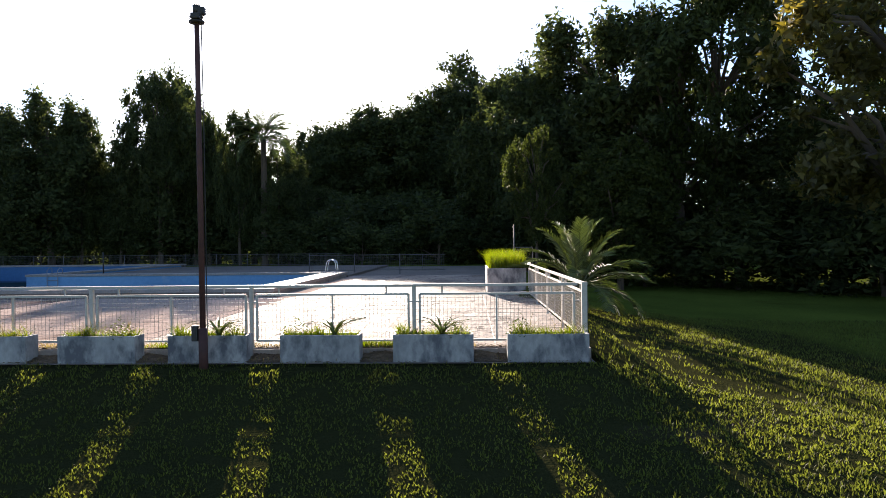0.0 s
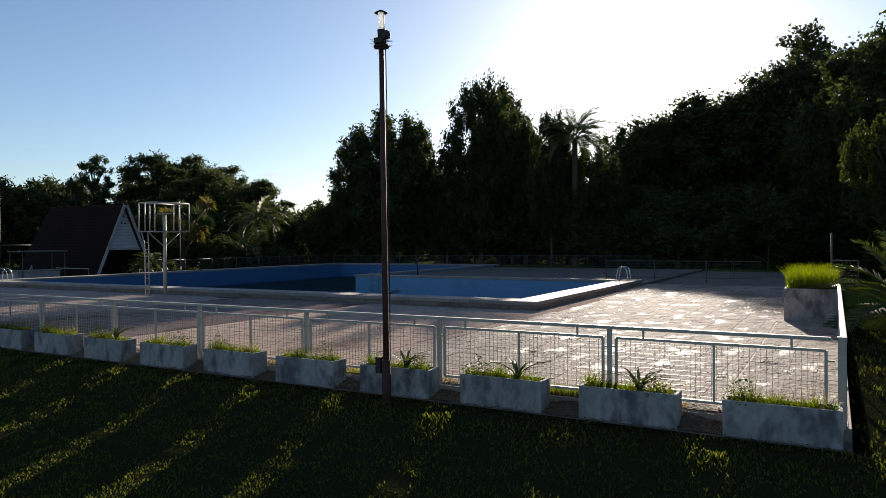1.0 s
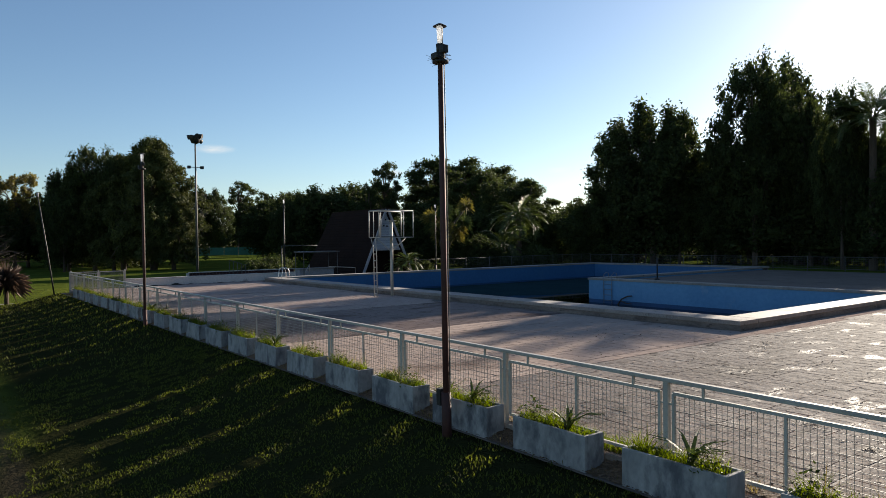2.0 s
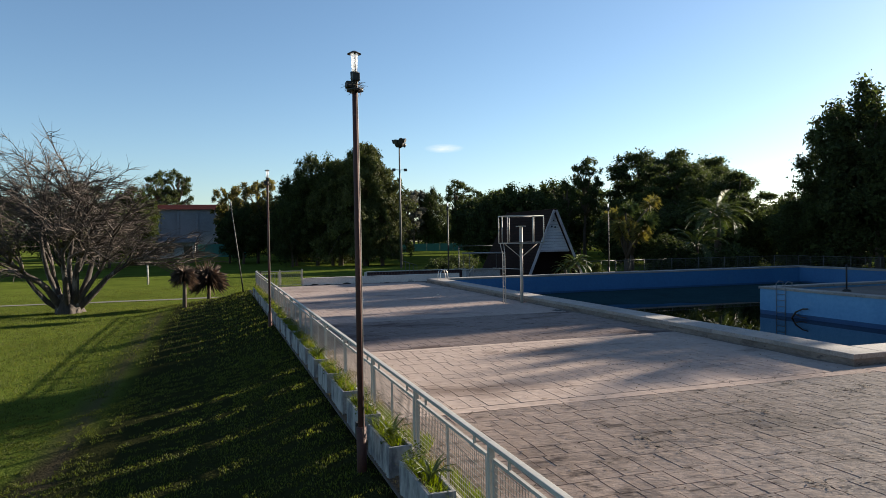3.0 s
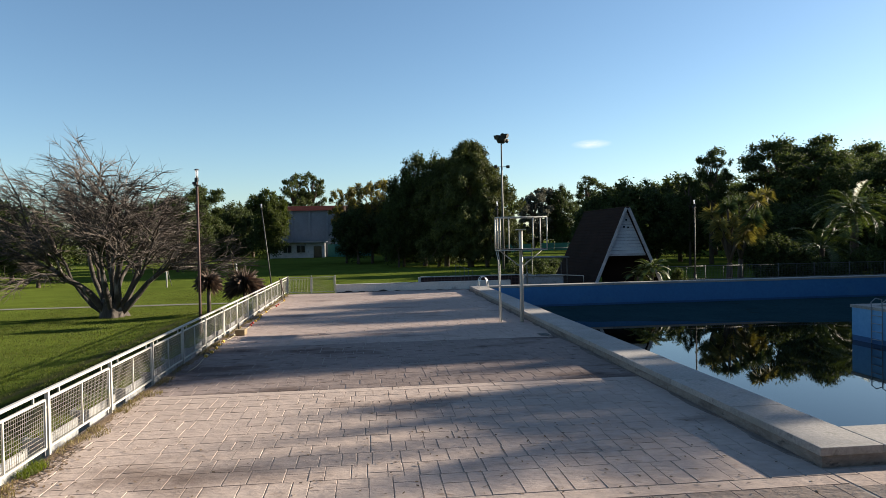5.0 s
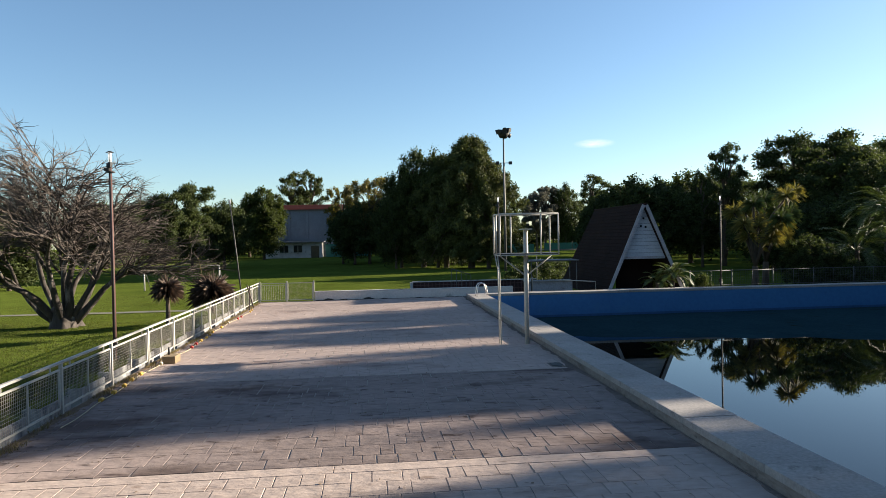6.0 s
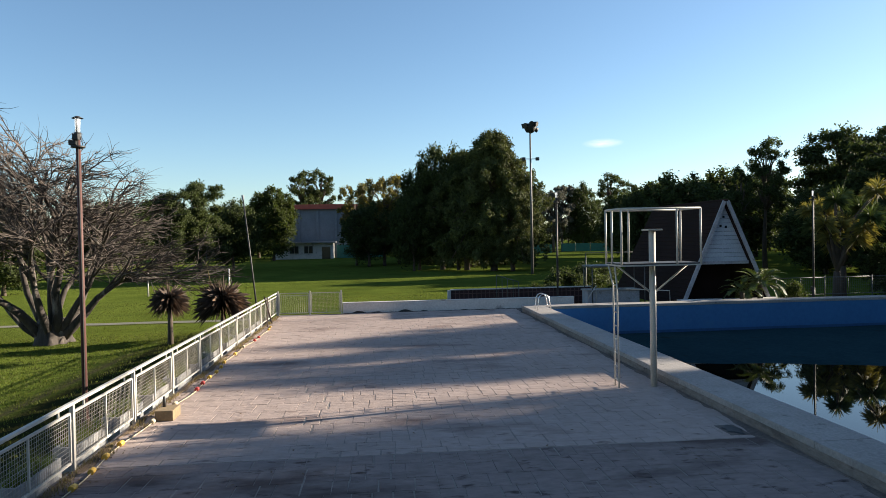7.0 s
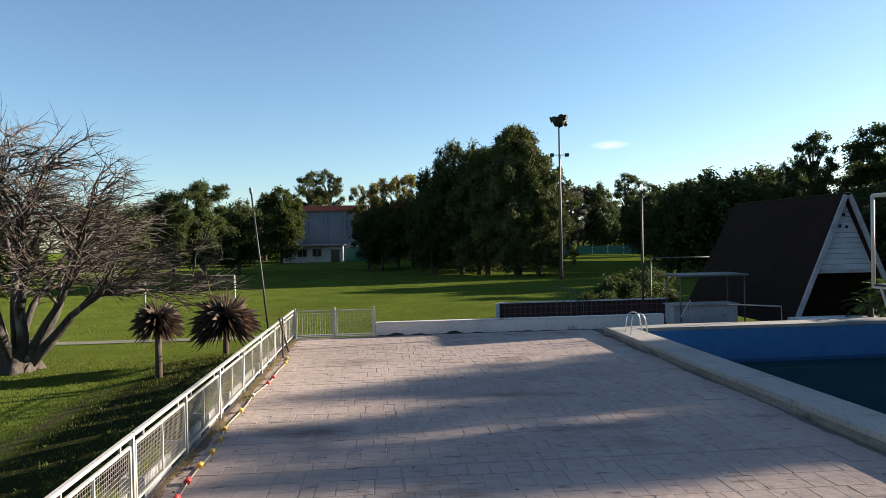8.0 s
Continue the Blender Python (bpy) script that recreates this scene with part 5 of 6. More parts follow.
# the far edge of the field
far = [(CEDAR, -119, -12.8, 14.6, 0.72), (CEDAR, -115, -16, 12.8, 0.65), (ROUND, -130, -10.0, 12.5, 0.8), (GREEN, -181, -10.6, 18.6, 0.8), (PINE, -224, -8.5, 26.5, 0.75), (PINE, -226, -2.2, 27, 0.75), 
        (ROUND, -215, -20, 15, 1.3), (ROUND, -195, -24, 14, 1.3), (GREY, -210, 67, 18, 0.9), (PINE, -225, 89, 25, 0.9), (GREY, -215, 71, 20, 0.9), (BROAD, -215, 77.5, 21.5, 0.6), (PINE, -190, 83, 19, 0.7),
       (BROAD2, -185, 90, 19, 0.9), (ROUND, -150, 68, 14, 1.0), (ROUND, -155, 74, 16, 1.0), (BROAD, -150, 82, 17, 1.0), (BROAD2, -140, 90, 18, 1.0), (ROUND, -128, 78, 15, 1.0), (BROAD, -230, 58, 17, 1.0), (ROUND, -235, 42, 16, 1.2), (ROUND, -235, 27, 16, 1.3), (BROAD2, -240, 12, 17, 1.2),
       (ROUND, -225, 96, 18, 1.3), (BROAD, -120, 96, 19, 1.1), (BROAD2, -105, 98, 19, 1.1), (ROUND, -80, -22, 8.5, 1.1), (GREEN, -95, -32, 11, 1.1), (ROUND, -105, -45, 12, 1.2), (BROAD, -90, -52, 12, 1.2), (ROUND, -140, -34, 13, 1.2), (GREEN, -160, -44, 14, 1.2), (ROUND, -70, -35, 9, 1.2),
       (BROAD2, -180, -38, 16, 1.2), (ROUND, -250, -30, 18, 1.4), (ROUND, -255, -5, 18, 1.4)]
for k, x, y, h, w in far:
    stand(k, x, y, h, H0.get(k.name, 15), w)
for i in range(15):
    stand(SHRUB, -252 + 3 * math.sin(i * 2.1), -70 + 14 * i, 9, 4.0, 1.5)
for i in range(14):
    stand(SHRUB, -215 + 13 * i, 118 + 4 * math.sin(i * 1.7), 11, 4.0, 1.3)
for i in range(8):
    stand(SHRUB, -16 + 3.4 * i, 61 + 1.5 * math.sin(i * 2.7), 4.2 + 0.8 * math.sin(i * 1.9), 4.0, 1.1)
for i in range(16):
    stand(SHRUB, -62 + 7 * i, 101 + 2 * math.sin(i * 2.3), 8.5, 4.0, 1.0)
for i in range(10):
    stand(SHRUB, -60 + 13 * i, 112 + 4 * math.sin(i * 1.3), 10, 4.0, 1.3)


# ---- the bare tree on the lawn ----
def bare_tree():
    x, y = -43.6, -1.1
    top = root("bare_tree", x, y, ground_z(x, y) - 0.1, "wide leafless tree with many splayed grey stems on the lawn", "tree")
    rng = random.Random(17)
    fine = B()

    def grow(p, d, length, rad, level, bm):
        n = (6, 5, 4, 3)[level]
        pts, q = [p], Vector(p)
        for i in range(n):
            bend = (0.05, 0.03, -0.03, -0.04)[level]
            d = (d + Vector((rng.uniform(-0.28, 0.28), rng.uniform(-0.28, 0.28), rng.uniform(-0.18, 0.18) + bend))).normalized()
            q = q + d * length / n
            pts.append(q.copy())
        tube(bm, pts, rad, (9, 6, 4, 3)[level], rad * (0.16, 0.15, 0.25, 0.3)[level], cap=level < 2)
        for k in range((9, 9, 10, 0)[level]):
            t = rng.uniform(0.42, 1.0) if level == 0 else rng.uniform(0.2, 1.0)
            j = min(n - 1, int(t * n))
            s = pts[j].lerp(pts[j + 1], min(1.0, t * n - j))
            out = Vector((s.x, s.y, 0))
            out = out.normalized() if out.length > 0.4 else Vector((rng.uniform(-1, 1), rng.uniform(-1, 1), 0))
            nd = (d * (0.6, 0.5, 0.5)[level] + out * (0.4, 0.55, 0.5)[level] + Vector((rng.uniform(-0.85, 0.85), rng.uniform(-0.85, 0.85), rng.uniform(-0.28, 0.5)))).normalized()
            ln = rng.uniform(2.8, 4.8) if level == 0 else length * rng.uniform(0.35, 0.62)
            grow(s, nd, ln, max(0.016, rad * (0.38, 0.40, 0.42)[level]), level + 1, fine if level >= 1 else bm)

    stump = tube(B(), [(0, 0, -0.4), (0, 0, 0.1), (0, 0, 0.5), (0, 0, 0.9), (0, 0, 1.25)], 1.0, 22, 0.62)
    for v in stump.verts:
        a = math.atan2(v.co.y, v.co.x)
        k = 1 + 0.22 * math.sin(a * 5 + 0.6) * math.sin(a * 3) + 0.35 * max(0.0, 0.45 - v.co.z) * (0.6 + math.sin(a * 7)) + 0.10 * noise.noise(v.co * 2.2)
        v.co.x, v.co.y = v.co.x * k, v.co.y * k
    part("stump", stump, "deadbark", top, "fluted grey stump")
    dirs = [(0.75, 0.15, 1.3), (0.4, -0.8, 1.3), (-0.7, -0.5, 1.4), (-0.8, 0.5, 1.4), (0.2, 0.7, 1.3), (0.25, 0.1, 1.9), (-0.2, -0.35, 1.9), (0.0, -1.5, 0.9), (0.1, 1.2, 1.1), (0.5, 0.5, 1.8), (-0.1, 0.3, 2.0), (-0.3, -0.9, 1.7)]
    for dx, dy, dz in dirs:
        d = Vector((dx * 1.1, dy * 1.1, dz)).normalized()
        bm = B()
        grow(Vector((dx * 0.35, dy * 0.35, 0.3)), d, rng.uniform(6.0, 7.6) * (0.98 if dz > 1.6 else 0.92), rng.uniform(0.18, 0.29), 0, bm)
        part("limb", bm, "deadbark", top)
    part("twig_work", fine, "twig", top, kind="stuff")
    top.scale = 0.9, 0.9, 1.04
    # the crown leans: low on the pool side, tall on the other
    for ob in top.children:
        for v in ob.data.vertices:
            if v.co.z > 2.5:
                v.co.z = 2.5 + (v.co.z - 2.5) * (1 - 0.042 * min(6.0, max(0.0, v.co.y + 1)))


bare_tree()


# ---- palms and sword-leaved plants ----
def frond_mesh(length, arch, leaflet, pairs, seed):
    rng = random.Random(seed)
    bm = B()
    pts = [Vector((length * u * (1 - 0.12 * u), 0, length * (0.62 * u - arch * u * u))) for u in [i / 10 for i in range(11)]]
    tube(bm, pts, 0.022 * length / 2.5, 4, 0.005)
    for i in range(pairs):
        u = 0.16 + 0.84 * i / pairs
        k = min(9, int(u * 10))
        p = pts[k].lerp(pts[k + 1], u * 10 - k)
        d = (pts[k + 1] - pts[k]).normalized()
        L = leaflet * (math.sin(math.pi * (0.12 + 0.80 * u)) ** 0.6) * rng.uniform(0.85, 1.1)
        for s in (-1, 1):
            out = (d * 0.75 + Vector((0, s, 0)) * 0.85 + Vector((0, 0, rng.uniform(0.0, 0.35)))).normalized()
            tip = p + out * L + Vector((0, 0, -0.10 * L))
            w = d * 0.022 * max(1, length / 2.5)
            mid = p + out * L * 0.55 + Vector((0, 0, 0.02 * L))
            a = [bm.verts.new(q) for q in (p - w * 0.5, p + w * 0.5, mid + w, tip, mid - w)]
            bm.faces.new(a)
    me = bpy.data.meshes.new("frond")
    bm.to_mesh(me)
    bm.free()
    me.materials.append(M["palm"])
    return me


def palm(x, y, h, size, count, label, arch=0.55, low=-25, high=80, trunk_r=0.28):
    top = root("palm_tree", x, y, ground_z(x, y) - 0.05, label, "palm tree")
    rng = random.Random(int(x * 7 + y))
    bm = B()
    n = max(3, int(h / 0.35))
    tube(bm, [(0, 0, h * i / n) for i in range(n + 1)], trunk_r, 10, trunk_r * 0.8)
    for i, v in enumerate(bm.verts):
        if (i // 10) % 2:
            v.co.x *= 1.12
            v.co.y *= 1.12
    part("trunk", bm, "bark", top)
    kinds = [frond_mesh(size, arch * s, size * 0.2, 34, 3 + i) for i, s in enumerate((0.8, 1.0, 1.25))]
    for i in range(count):
        a = i * 137.5 + rng.uniform(-10, 10)
        e = low + (high - low) * (1 - (i / count) ** 0.9)
        f = new("frond", rng.choice(kinds))
        f.parent = top
        f.matrix_local = pose(0, 0, h, 0, 0, a) @ pose(trunk_r * 0.4, 0, 0, 0, -(e - 25), 0) @ pose(0, 0, 0, rng.uniform(-12, 12), 0, 0)


palm(-17.9, 60.0, 11.4, 3.7, 34, "tall feathery date palm rising above the trees", 0.7)
palm(3.75, 21.3, 0.9, 2.4, 30, "young feathery palm growing beside the fence", 0.45, -20, 88, 0.3)
palm(-53, 57.0, 6.2, 3.7, 34, "broad feathery palm behind the pool", 0.75, -30, 75, 0.35)
palm(-49.5, 51.5, 3.2, 3.4, 26, "dark feathery palm behind the pool", 0.75, -30, 75, 0.3)
palm(-39.9, 33.2, 1.05, 1.35, 26, "small palm in front of the hut gable", 0.7, -15, 80, 0.13)
palm(-40.1, 32.4, 0.7, 1.15, 18, "small palm in front of the hut gable", 0.75, -10, 80, 0.12)


def sword_head(seed, ln, n, material, low=-1.0, wide=0.026):
    rng = random.Random(seed)
    bm = B()
    for i in range(n):
        a, e = rng.uniform(0, 6.283), math.asin(rng.uniform(low, 1.0))
        d = Vector((math.cos(a) * math.cos(e), math.sin(a) * math.cos(e), math.sin(e)))
        L = ln * rng.uniform(0.75, 1.1)
        side = d.cross(Vector((0, 0, 1)))
        side = side.normalized() * wide * ln if side.length > 0.05 else Vector((wide * ln, 0, 0))
        mid, tip = d * L * 0.55 + Vector((0, 0, 0.03)), d * L + Vector((0, 0, -0.26 * L * math.cos(e)))
        vs = [bm.verts.new(p) for p in (-side * 0.6, side * 0.6, mid + side, tip, mid - side)]
        bm.faces.new(vs)
    me = bpy.data.meshes.new("leaf_head")
    bm.to_mesh(me)
    bm.free()
    me.materials.append(M[material])
    return me


def sword_plant(x, y, trunk, ln, seed, low, label):
    top = root("cordyline", x, y, ground_z(x, y) - 0.05, label, "shrub", "sword-leaved plants by the gate")
    part("trunk", tube(B(), [(0, 0, -0.1), (0.03, 0.02, trunk * 0.5), (0, 0, trunk)], 0.13, 8, 0.09), "bark", top)
    hd = new("leaf_head", sword_head(seed, ln, 440, "spike", low, 0.018))
    hd.parent, hd.location = top, (0, 0, trunk)
    if trunk < 1.5:
        # thin bent stick rising from the shorter plant
        part("bloom_stalk", tube(B(), [(-0.2, -0.2, trunk), (-0.9, -0.75, trunk + 0.9), (-0.7, -0.88, trunk + 1.9)], 0.03, 6, 0.02), "dry", top, "thin pale dry stick")


sword_plant(-38.41, 5.99, 1.95, 0.88, 3, -0.85, "bronze sword-leaved cordyline on a short trunk on the bank")
sword_plant(-42.2, 7.34, 1.35, 1.4, 4, -0.55, "dark sword-leaved cordyline without visible trunk on the bank")


def cordyline_tree(x, y, h):
    top = root("cordyline_tree", x, y, ground_z(x, y) - 0.05, "branching cordyline tree with yellow-green sword-leaf heads", "tree")
    rng = random.Random(12)
    part("trunk", tube(B(), [(0, 0, -0.2), (0.1, 0, h * 0.3)], 0.3, 8, 0.2), "bark", top)
    meshes = [sword_head(30 + i, 0.95, 120, "cord" if i < 2 else "palm", -0.6) for i in range(3)]
    for i in range(15):
        a, q, z = rng.uniform(0, 6.283), rng.uniform(0.3, 2.3), h * rng.uniform(0.5, 0.97)
        p = Vector((q * math.cos(a), q * math.sin(a), z))
        part("limb", tube(B(), [(0.1, 0, h * 0.3), p * 0.55 + Vector((0, 0, 0.25 * h)), p], 0.11, 6, 0.07), "bark", top)
        f = new("leaf_head", meshes[i % 3])
        f.parent, f.location = top, p


cordyline_tree(-48.3, 43.0, 7.4)
cordyline_tree(-52.0, 46.0, 8.0)

# ---- grass ----
def scatter(name, seed, n, x0, x1, y0, y1, h, w, material, label, keep=None, zf=None, soft=0.0):
    rng = np.random.default_rng(seed)
    xy = np.column_stack([rng.uniform(x0, x1, n), rng.uniform(y0, y1, n)])
    if keep:
        xy = xy[[keep(a, b) for a, b in xy]]
    if soft:
        # thin the patch out towards its open edges
        near = np.minimum.reduce([xy[:, 0] - x0, x1 - xy[:, 0], xy[:, 1] - y0])
        xy = xy[near > soft * rng.uniform(0, 1, len(xy)) ** 0.7]
    z = np.array([(zf or ground_z)(a, b) for a, b in xy]) - 0.01
    v, f = blades(rng, xy, z, h, w, 0.6)
    tagged(bulk(name, v, f, material), label, "grass", kind="stuff")


def outside(a, b):
    return not (-40.2 < a < 2.25 and b > 9.8)


def patchy(a, b):
    bare = max(0, 1 - abs(max(9.82 - b, 0) - 4.4) / 3.2) if -40 < a < -8 else 0
    return outside(a, b) and noise.noise(Vector((a * 3.1, b * 3.1, 7))) > -0.22 + 0.75 * bare * (0.5 + noise.noise(Vector((a * 0.6, b * 0.6, 2))))


def clumpy(a, b):
    far = min(1.0, max(0.0, (a - 5) / 3))
    return outside(a, b) and noise.noise(Vector((a * 2.6, b * 2.6, 7))) > 0.06 - 0.45 * far


scatter("grass_bank", 31, 190000, -17, 8.5, -1.5, 9.79, 0.05, 0.019, "blade", "short clumpy green grass on the sloping bank", patchy, soft=2.6)
scatter("grass_side", 32, 90000, 0.0, 19, 2.0, 26, 0.085, 0.018, "blade", "rough sunlit grass beside the fence", clumpy, soft=3.0)
scatter("grass_lawn", 33, 64000, -47, -13, -7, 9.79, 0.085, 0.024, "blade", "thick green grass on the lower lawn", patchy, soft=2.0)
scatter("grass_field", 34, 40000, -70, -40.5, -12, 20, 0.06, 0.03, "blade", "mown green grass of the field", outside, soft=4.0)
flat = lambda a, b: -0.16
scatter("grass_edge", 35, 4200, -39, 2.0, 9.84, 10.19, 0.10, 0.010, "dry", "dry grass tufts on the ledge between the planters", lambda a, b: noise.noise(Vector((a * 0.9, 0, 2))) > -0.05, flat)
scatter("grass_gutter", 36, 16000, -8, 1.9, 10.28, 10.85, 0.15, 0.009, "blade_bright", "green weeds along the foot of the fence", lambda a, b: noise.noise(Vector((a * 0.8, 0, 9))) > -0.12 and b < 10.40 + 0.34 * noise.noise(Vector((a * 1.1, 1, 2))) + 0.16 * min(1.0, max(0.0, a + 8) / 6), lambda a, b: 0.0)

scatter("grass_gutter_dry", 37, 16000, -39.5, 1.9, 10.28, 10.8, 0.10, 0.009, "dry", "dry brown grass along the foot of the fence", lambda a, b: noise.noise(Vector((a * 0.8, 0, 4))) > -0.15 and b < 10.42 + 0.30 * noise.noise(Vector((a * 1.3, 4, 2))) + (0.14 if a > -14 else 0.02), lambda a, b: 0.0)


def fill_z(a, b):
    """Height of the earth washed in between the planters."""
    t = min(1.0, max(0.0, (b - 9.83) / 0.37))
    return -0.15 + 0.12 * t ** 1.4 * (0.75 + 0.5 * noise.noise(Vector((a * 2.3, b * 2.3, 5)))) + 0.012 * noise.noise(Vector((a * 11, b * 11, 1)))


def earth_fill():
    bm = B()
    for i in range(1, 22):
        x0 = 2.125 - 1.774 * i
        rows = [[bm.verts.new((x0 + 0.495 * k / 7, 9.835 + 0.365 * j / 6, fill_z(x0 + 0.495 * k / 7, 9.835 + 0.365 * j / 6))) for k in range(8)] for j in range(7)]
        for r, q in zip(rows, rows[1:]):
            for k in range(7):
                bm.faces.new((r[k], r[k + 1], q[k + 1], q[k]))
    tagged(part("earth_fill", bm, "dirt"), "brown earth washed in between the planters", "dirt", kind="stuff")


earth_fill()


def leaf_litter():
    rng = np.random.default_rng(40)
    n = 15000
    x = np.where(rng.uniform(size=n) < 0.6, rng.uniform(-9, 1.9, n), rng.uniform(-39, 1.9, n))
    y = np.where(rng.uniform(size=n) < 0.8, 10.28 + np.abs(rng.normal(0, 0.20, n)), rng.uniform(10.5, 20.8, n))
    low = rng.uniform(size=n) < 0.5
    y = np.where(low, rng.uniform(9.83, 10.19, n), y)
    p = np.column_stack([x, y, np.where(low, [fill_z(a, b) for a, b in zip(x, y)], 0.006) + rng.uniform(0, 0.012, n)])
    a = rng.uniform(0, 6.283, n)
    s = rng.uniform(0.014, 0.042, n)[:, None]
    u = np.column_stack([np.cos(a), np.sin(a), rng.uniform(-0.3, 0.3, n)]) * s
    w = np.column_stack([-np.sin(a), np.cos(a), rng.uniform(-0.3, 0.3, n)]) * s * 0.5
    v = np.stack([p - u, p + w, p + u, p - w], 1).reshape(-1, 3)
    tagged(bulk("leaf_litter", v, np.arange(n * 4).reshape(-1, 4), "litter"), "dry brown leaf litter blown along the fence", "leaf litter", kind="stuff")


leaf_litter()


def twig_scraps():
    """Small heaps of dry twigs and leaves left on the near deck."""
    rng = np.random.default_rng(44)
    cx, cy = rng.uniform(-5.4, 1.4, 17), rng.uniform(12.0, 20.5, 17)
    size = rng.uniform(0.05, 0.2, 17)
    k = rng.integers(0, 17, 700)
    p = np.column_stack([cx[k] + rng.normal(0, 1, 700) * size[k], cy[k] + rng.normal(0, 0.6, 700) * size[k], rng.uniform(0.008, 0.035, 700)])
    a = rng.uniform(0, 6.283, 700)
    s = rng.uniform(0.02, 0.07, 700)[:, None]
    u = np.column_stack([np.cos(a), np.sin(a), rng.uniform(-0.2, 0.2, 700)]) * s
    w = np.column_stack([-np.sin(a), np.cos(a), rng.uniform(-0.4, 0.4, 700)]) * s * 0.16
    v = np.stack([p - u, p + w, p + u, p - w], 1).reshape(-1, 3)
    tagged(bulk("twig_scraps", v, np.arange(2800).reshape(-1, 4), "scraps"), "dark dry twigs and leaf scraps lying on the deck", "leaf litter", kind="stuff")


twig_scraps()


def dirt_drift(y0, side, x0, x1, wide, material, label):
    """A strip with a ragged edge along a foot at y0: blown earth by the fence, grime and painted shade by the kerb."""
    bm = B()
    n = int((x1 - x0) / 0.12)
    xs = [x0 + (x1 - x0) * i / n for i in range(n + 1)]
    reach = [max(0.04, wide * (1 + 2.2 * noise.noise(Vector((x * 0.55, 3 + y0, 0))) + 0.9 * noise.noise(Vector((x * 2.6, 1, 0))))) for x in xs]
    rows = [[bm.verts.new((x, y0 + side * k * q, z)) for x, q in zip(xs, reach)] for k, z in ((0, 0.012), (0.6, 0.012), (1, -0.006))]
    for a, b in zip(rows, rows[1:]):
        for i in range(n):
            bm.faces.new((a[i], a[i + 1], b[i + 1], b[i]))
    tagged(part("dirt_drift", bm, material), label, "dirt", kind="stuff")


dirt_drift(10.285, 1, -39.5, 1.8, 0.10, "dirt", "brown earth and dust drifted along the fence foot")
dirt_drift(21.225, -1, -38.4, -6.2, 0.10, "grime_shade", "dark strip of grime and painted shade along the foot of the pool kerb")
bm = B()
for i in range(40):
    y0, y1 = -70 + i * 2.2, -70 + (i + 1) * 2.2
    c = lambda y: -51.5 + 0.6 * math.sin(y * 0.1) - 0.03 * y
    q = [(c(y0) - 0.55, y0), (c(y0) + 0.55, y0), (c(y1) + 0.55, y1), (c(y1) - 0.55, y1)]
    bm.faces.new([bm.verts.new((a, b, ground_z(a, b) + 0.035)) for a, b in q])
slab("path", bm, "path", "narrow pale gravel path across the lawn", "path")

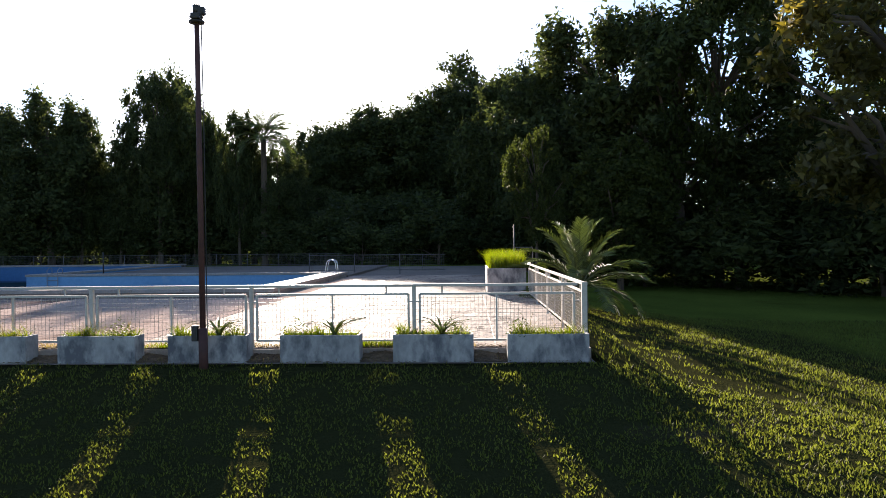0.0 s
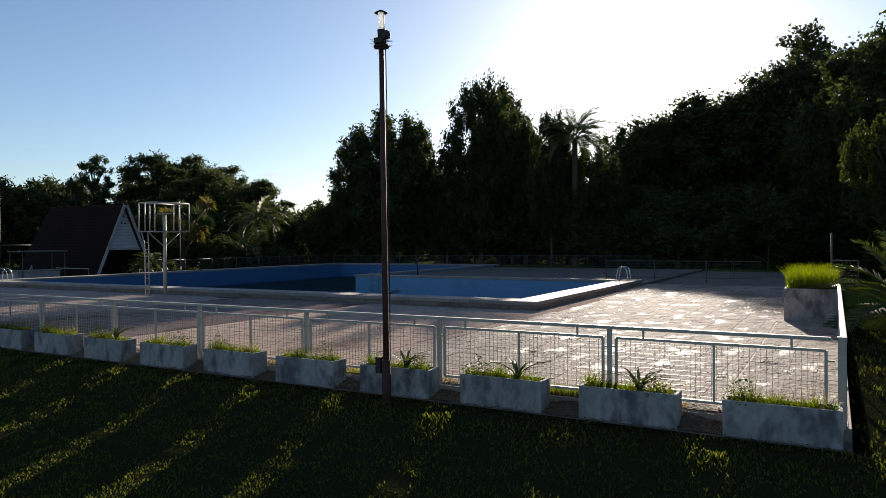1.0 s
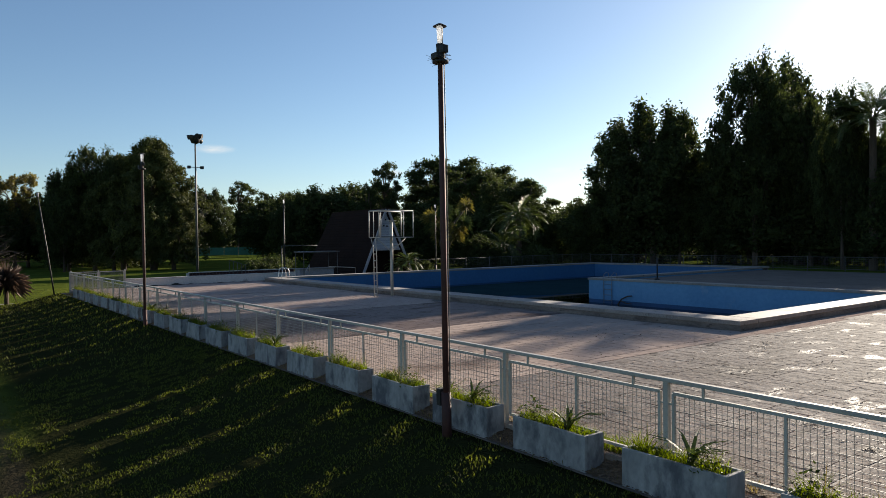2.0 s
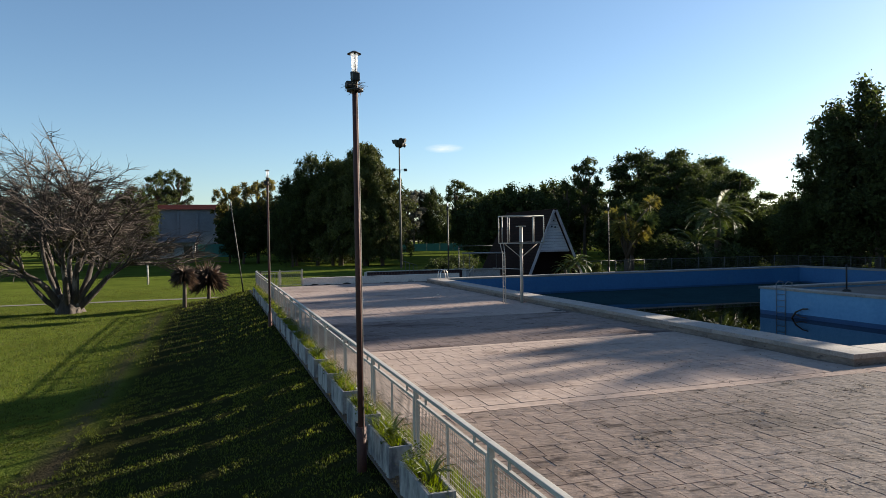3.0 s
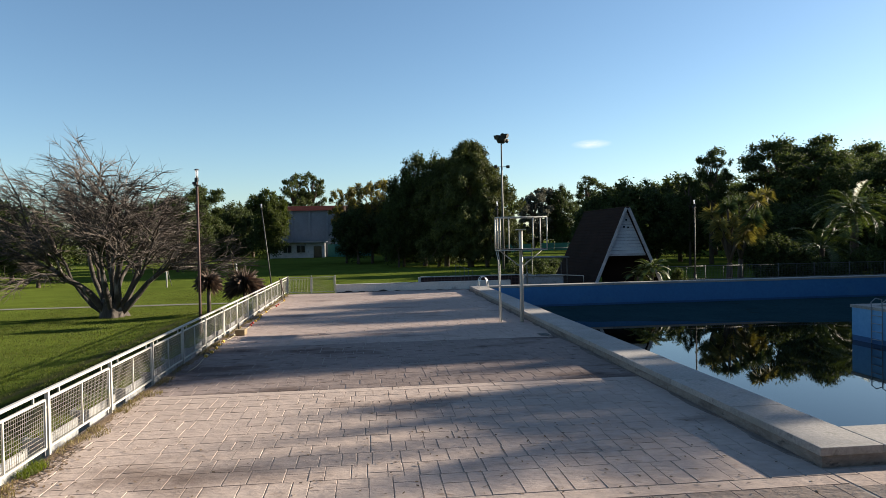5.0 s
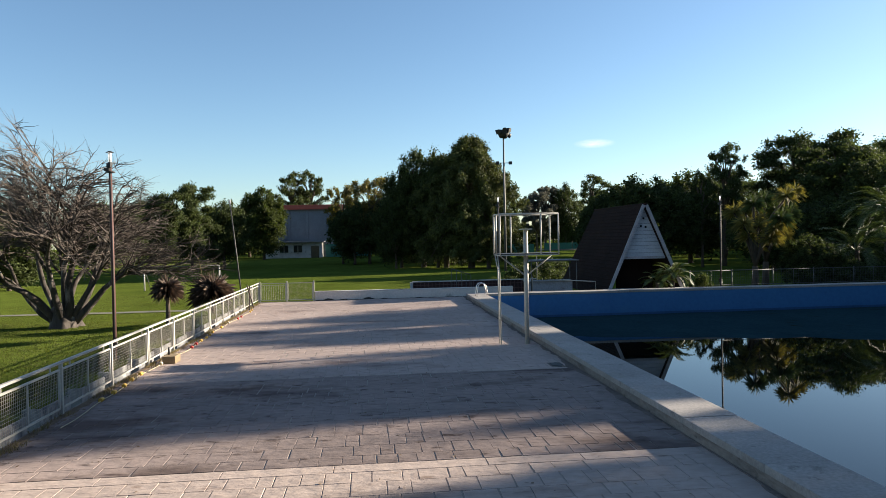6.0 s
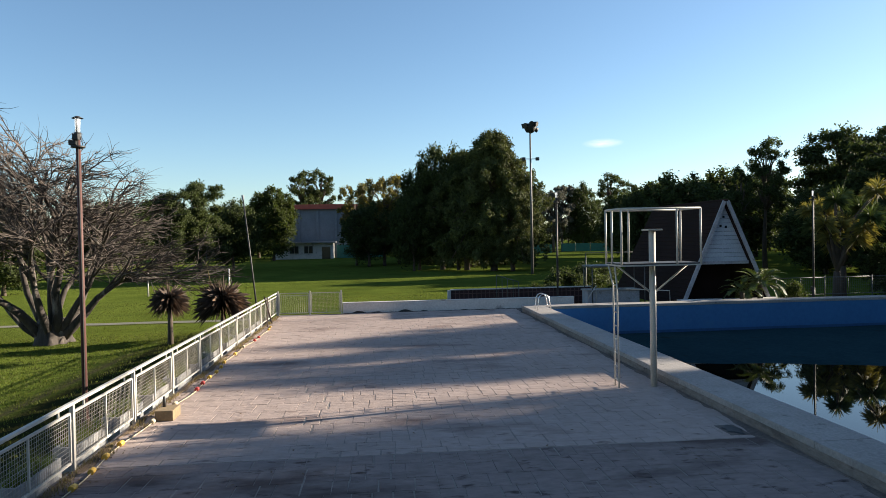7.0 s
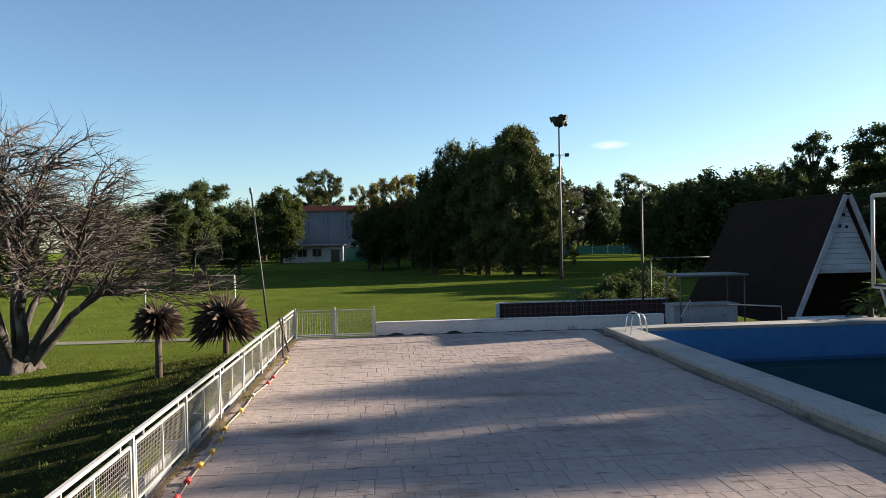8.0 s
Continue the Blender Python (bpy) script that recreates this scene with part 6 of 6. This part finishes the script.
# ---- stamped concrete tiles of the deck ----
def lay_tiles():
    rng = random.Random(77)
    meshes, verts, faces = {}, [], []
    count = 0

    def corners(w, d, j):
        e, g = 0.004, 0.006
        return [(0, 0, -0.013), (w, 0, -0.013), (w, d, -0.013), (0, d, -0.013), (e, g, j[0]), (w - e, g, j[1]), (w - e, d - g, j[2]), (e, d - g, j[3])]

    FINISH = ("deck", "deck_darker", "deck_dirty", "deck_pale")
    bay = lambda x: 2 if x > -5.5 else 3 if x > -12.4 else 1 if x > -18.9 else 0
    F = [(4, 5, 6, 7), (0, 1, 5, 4), (1, 2, 6, 5), (2, 3, 7, 6), (3, 0, 4, 7)]
    seams = [-39.95, -38.0, -31.66, -25.25, -18.91, -12.40, -5.82, 0.7, 2.18]
    bays = [(a, b, 10.23, 21.22) for a, b in zip(seams, seams[1:])]
    bays += [(-6.03, 2.18, y, y + 4.9) for y in (21.24, 26.16, 31.08)]
    STRIPS = (-12.40, -5.82)
    for x in STRIPS:
        y = 10.24
        while y < 21.1:
            d = min(rng.uniform(1.3, 2.4), 21.2 - y)
            k = len(verts)
            verts += [(x + 0.018 + v[0], y + v[1], v[2] + 0.002) for v in corners(0.315, d - 0.006, (0, 0.001, 0, 0.001))]
            faces += [tuple(k + n for n in f) for f in F]
            y += d
    for x0, x1, y0, y1 in bays:
        px = x0 + (0.34 if x0 in STRIPS else 0.02)
        while px < x1 - 0.05:
            w = rng.choice((0.42, 0.50, 0.56, 0.60, 0.64))
            if x1 - px - w < 0.25:
                w = x1 - px - 0.012
            py = y0 + rng.choice((0.0, 0.01))
            while py < y1 - 0.05:
                d = rng.choice((0.22, 0.28, 0.32, 0.36, 0.42, 0.48))
                if y1 - py - d < 0.2:
                    d = y1 - py - 0.01
                bits = [(px, w)]
                if w > 0.55 and rng.random() < 0.28:
                    cut = rng.choice((0.24, 0.36))
                    bits = [(px, cut), (px + cut, w - cut)]
                for bx, bw in bits:
                    crack = 13.4 + 0.28 * math.sin(bx * 1.9) + 0.1 * math.sin(bx * 5.3)
                    wide = -25.2 < bx < -18.9 and py < crack < py + d
                    tw, td = bw - (0.007 if rng.random() < 0.08 else 0.002), d - (0.038 if wide else rng.choice((0.003, 0.006, 0.009, 0.012) if bx > -18.9 else (0.0015, 0.002, 0.003, 0.006)))
                    if count < 290 and -12.3 < bx < -3.5 and 11.6 < py < 17.0:
                        key = (round(bw, 2), round(d, 2), round(td, 3), bay(bx))
                        if key not in meshes:
                            me = bpy.data.meshes.new("tile")
                            me.from_pydata(corners(tw, td, (-0.001, 0.0005, 0.0, 0.001)), [], F)
                            me.materials.append(M[FINISH[key[3]]])
                            meshes[key] = me
                        t = new("tile", meshes[key])
                        t.parent, t.location = deck, (bx, py, rng.uniform(-0.003, 0.003))
                        count += 1
                    else:
                        k = len(verts)
                        h = rng.uniform(-0.0025, 0.002)
                        s = [rng.uniform(-0.012, 0.012) for _ in range(4)]
                        cs = corners(tw, td, [rng.uniform(-0.0016, 0.0016) for _ in range(4)])
                        for q, v in enumerate(cs):
                            verts.append((bx + v[0] + s[q % 4] * 0.5, py + v[1] + s[q % 4], v[2] + h))
                        faces += [tuple(k + n for n in f) for f in F]
                py += d
            px += w
    ob = bulk("tile_field", verts, faces, "deck", deck, kind="stuff")
    for name in FINISH[1:]:
        ob.data.materials.append(M[name])
    for f in ob.data.polygons:
        f.material_index = bay(f.center.x)


lay_tiles()
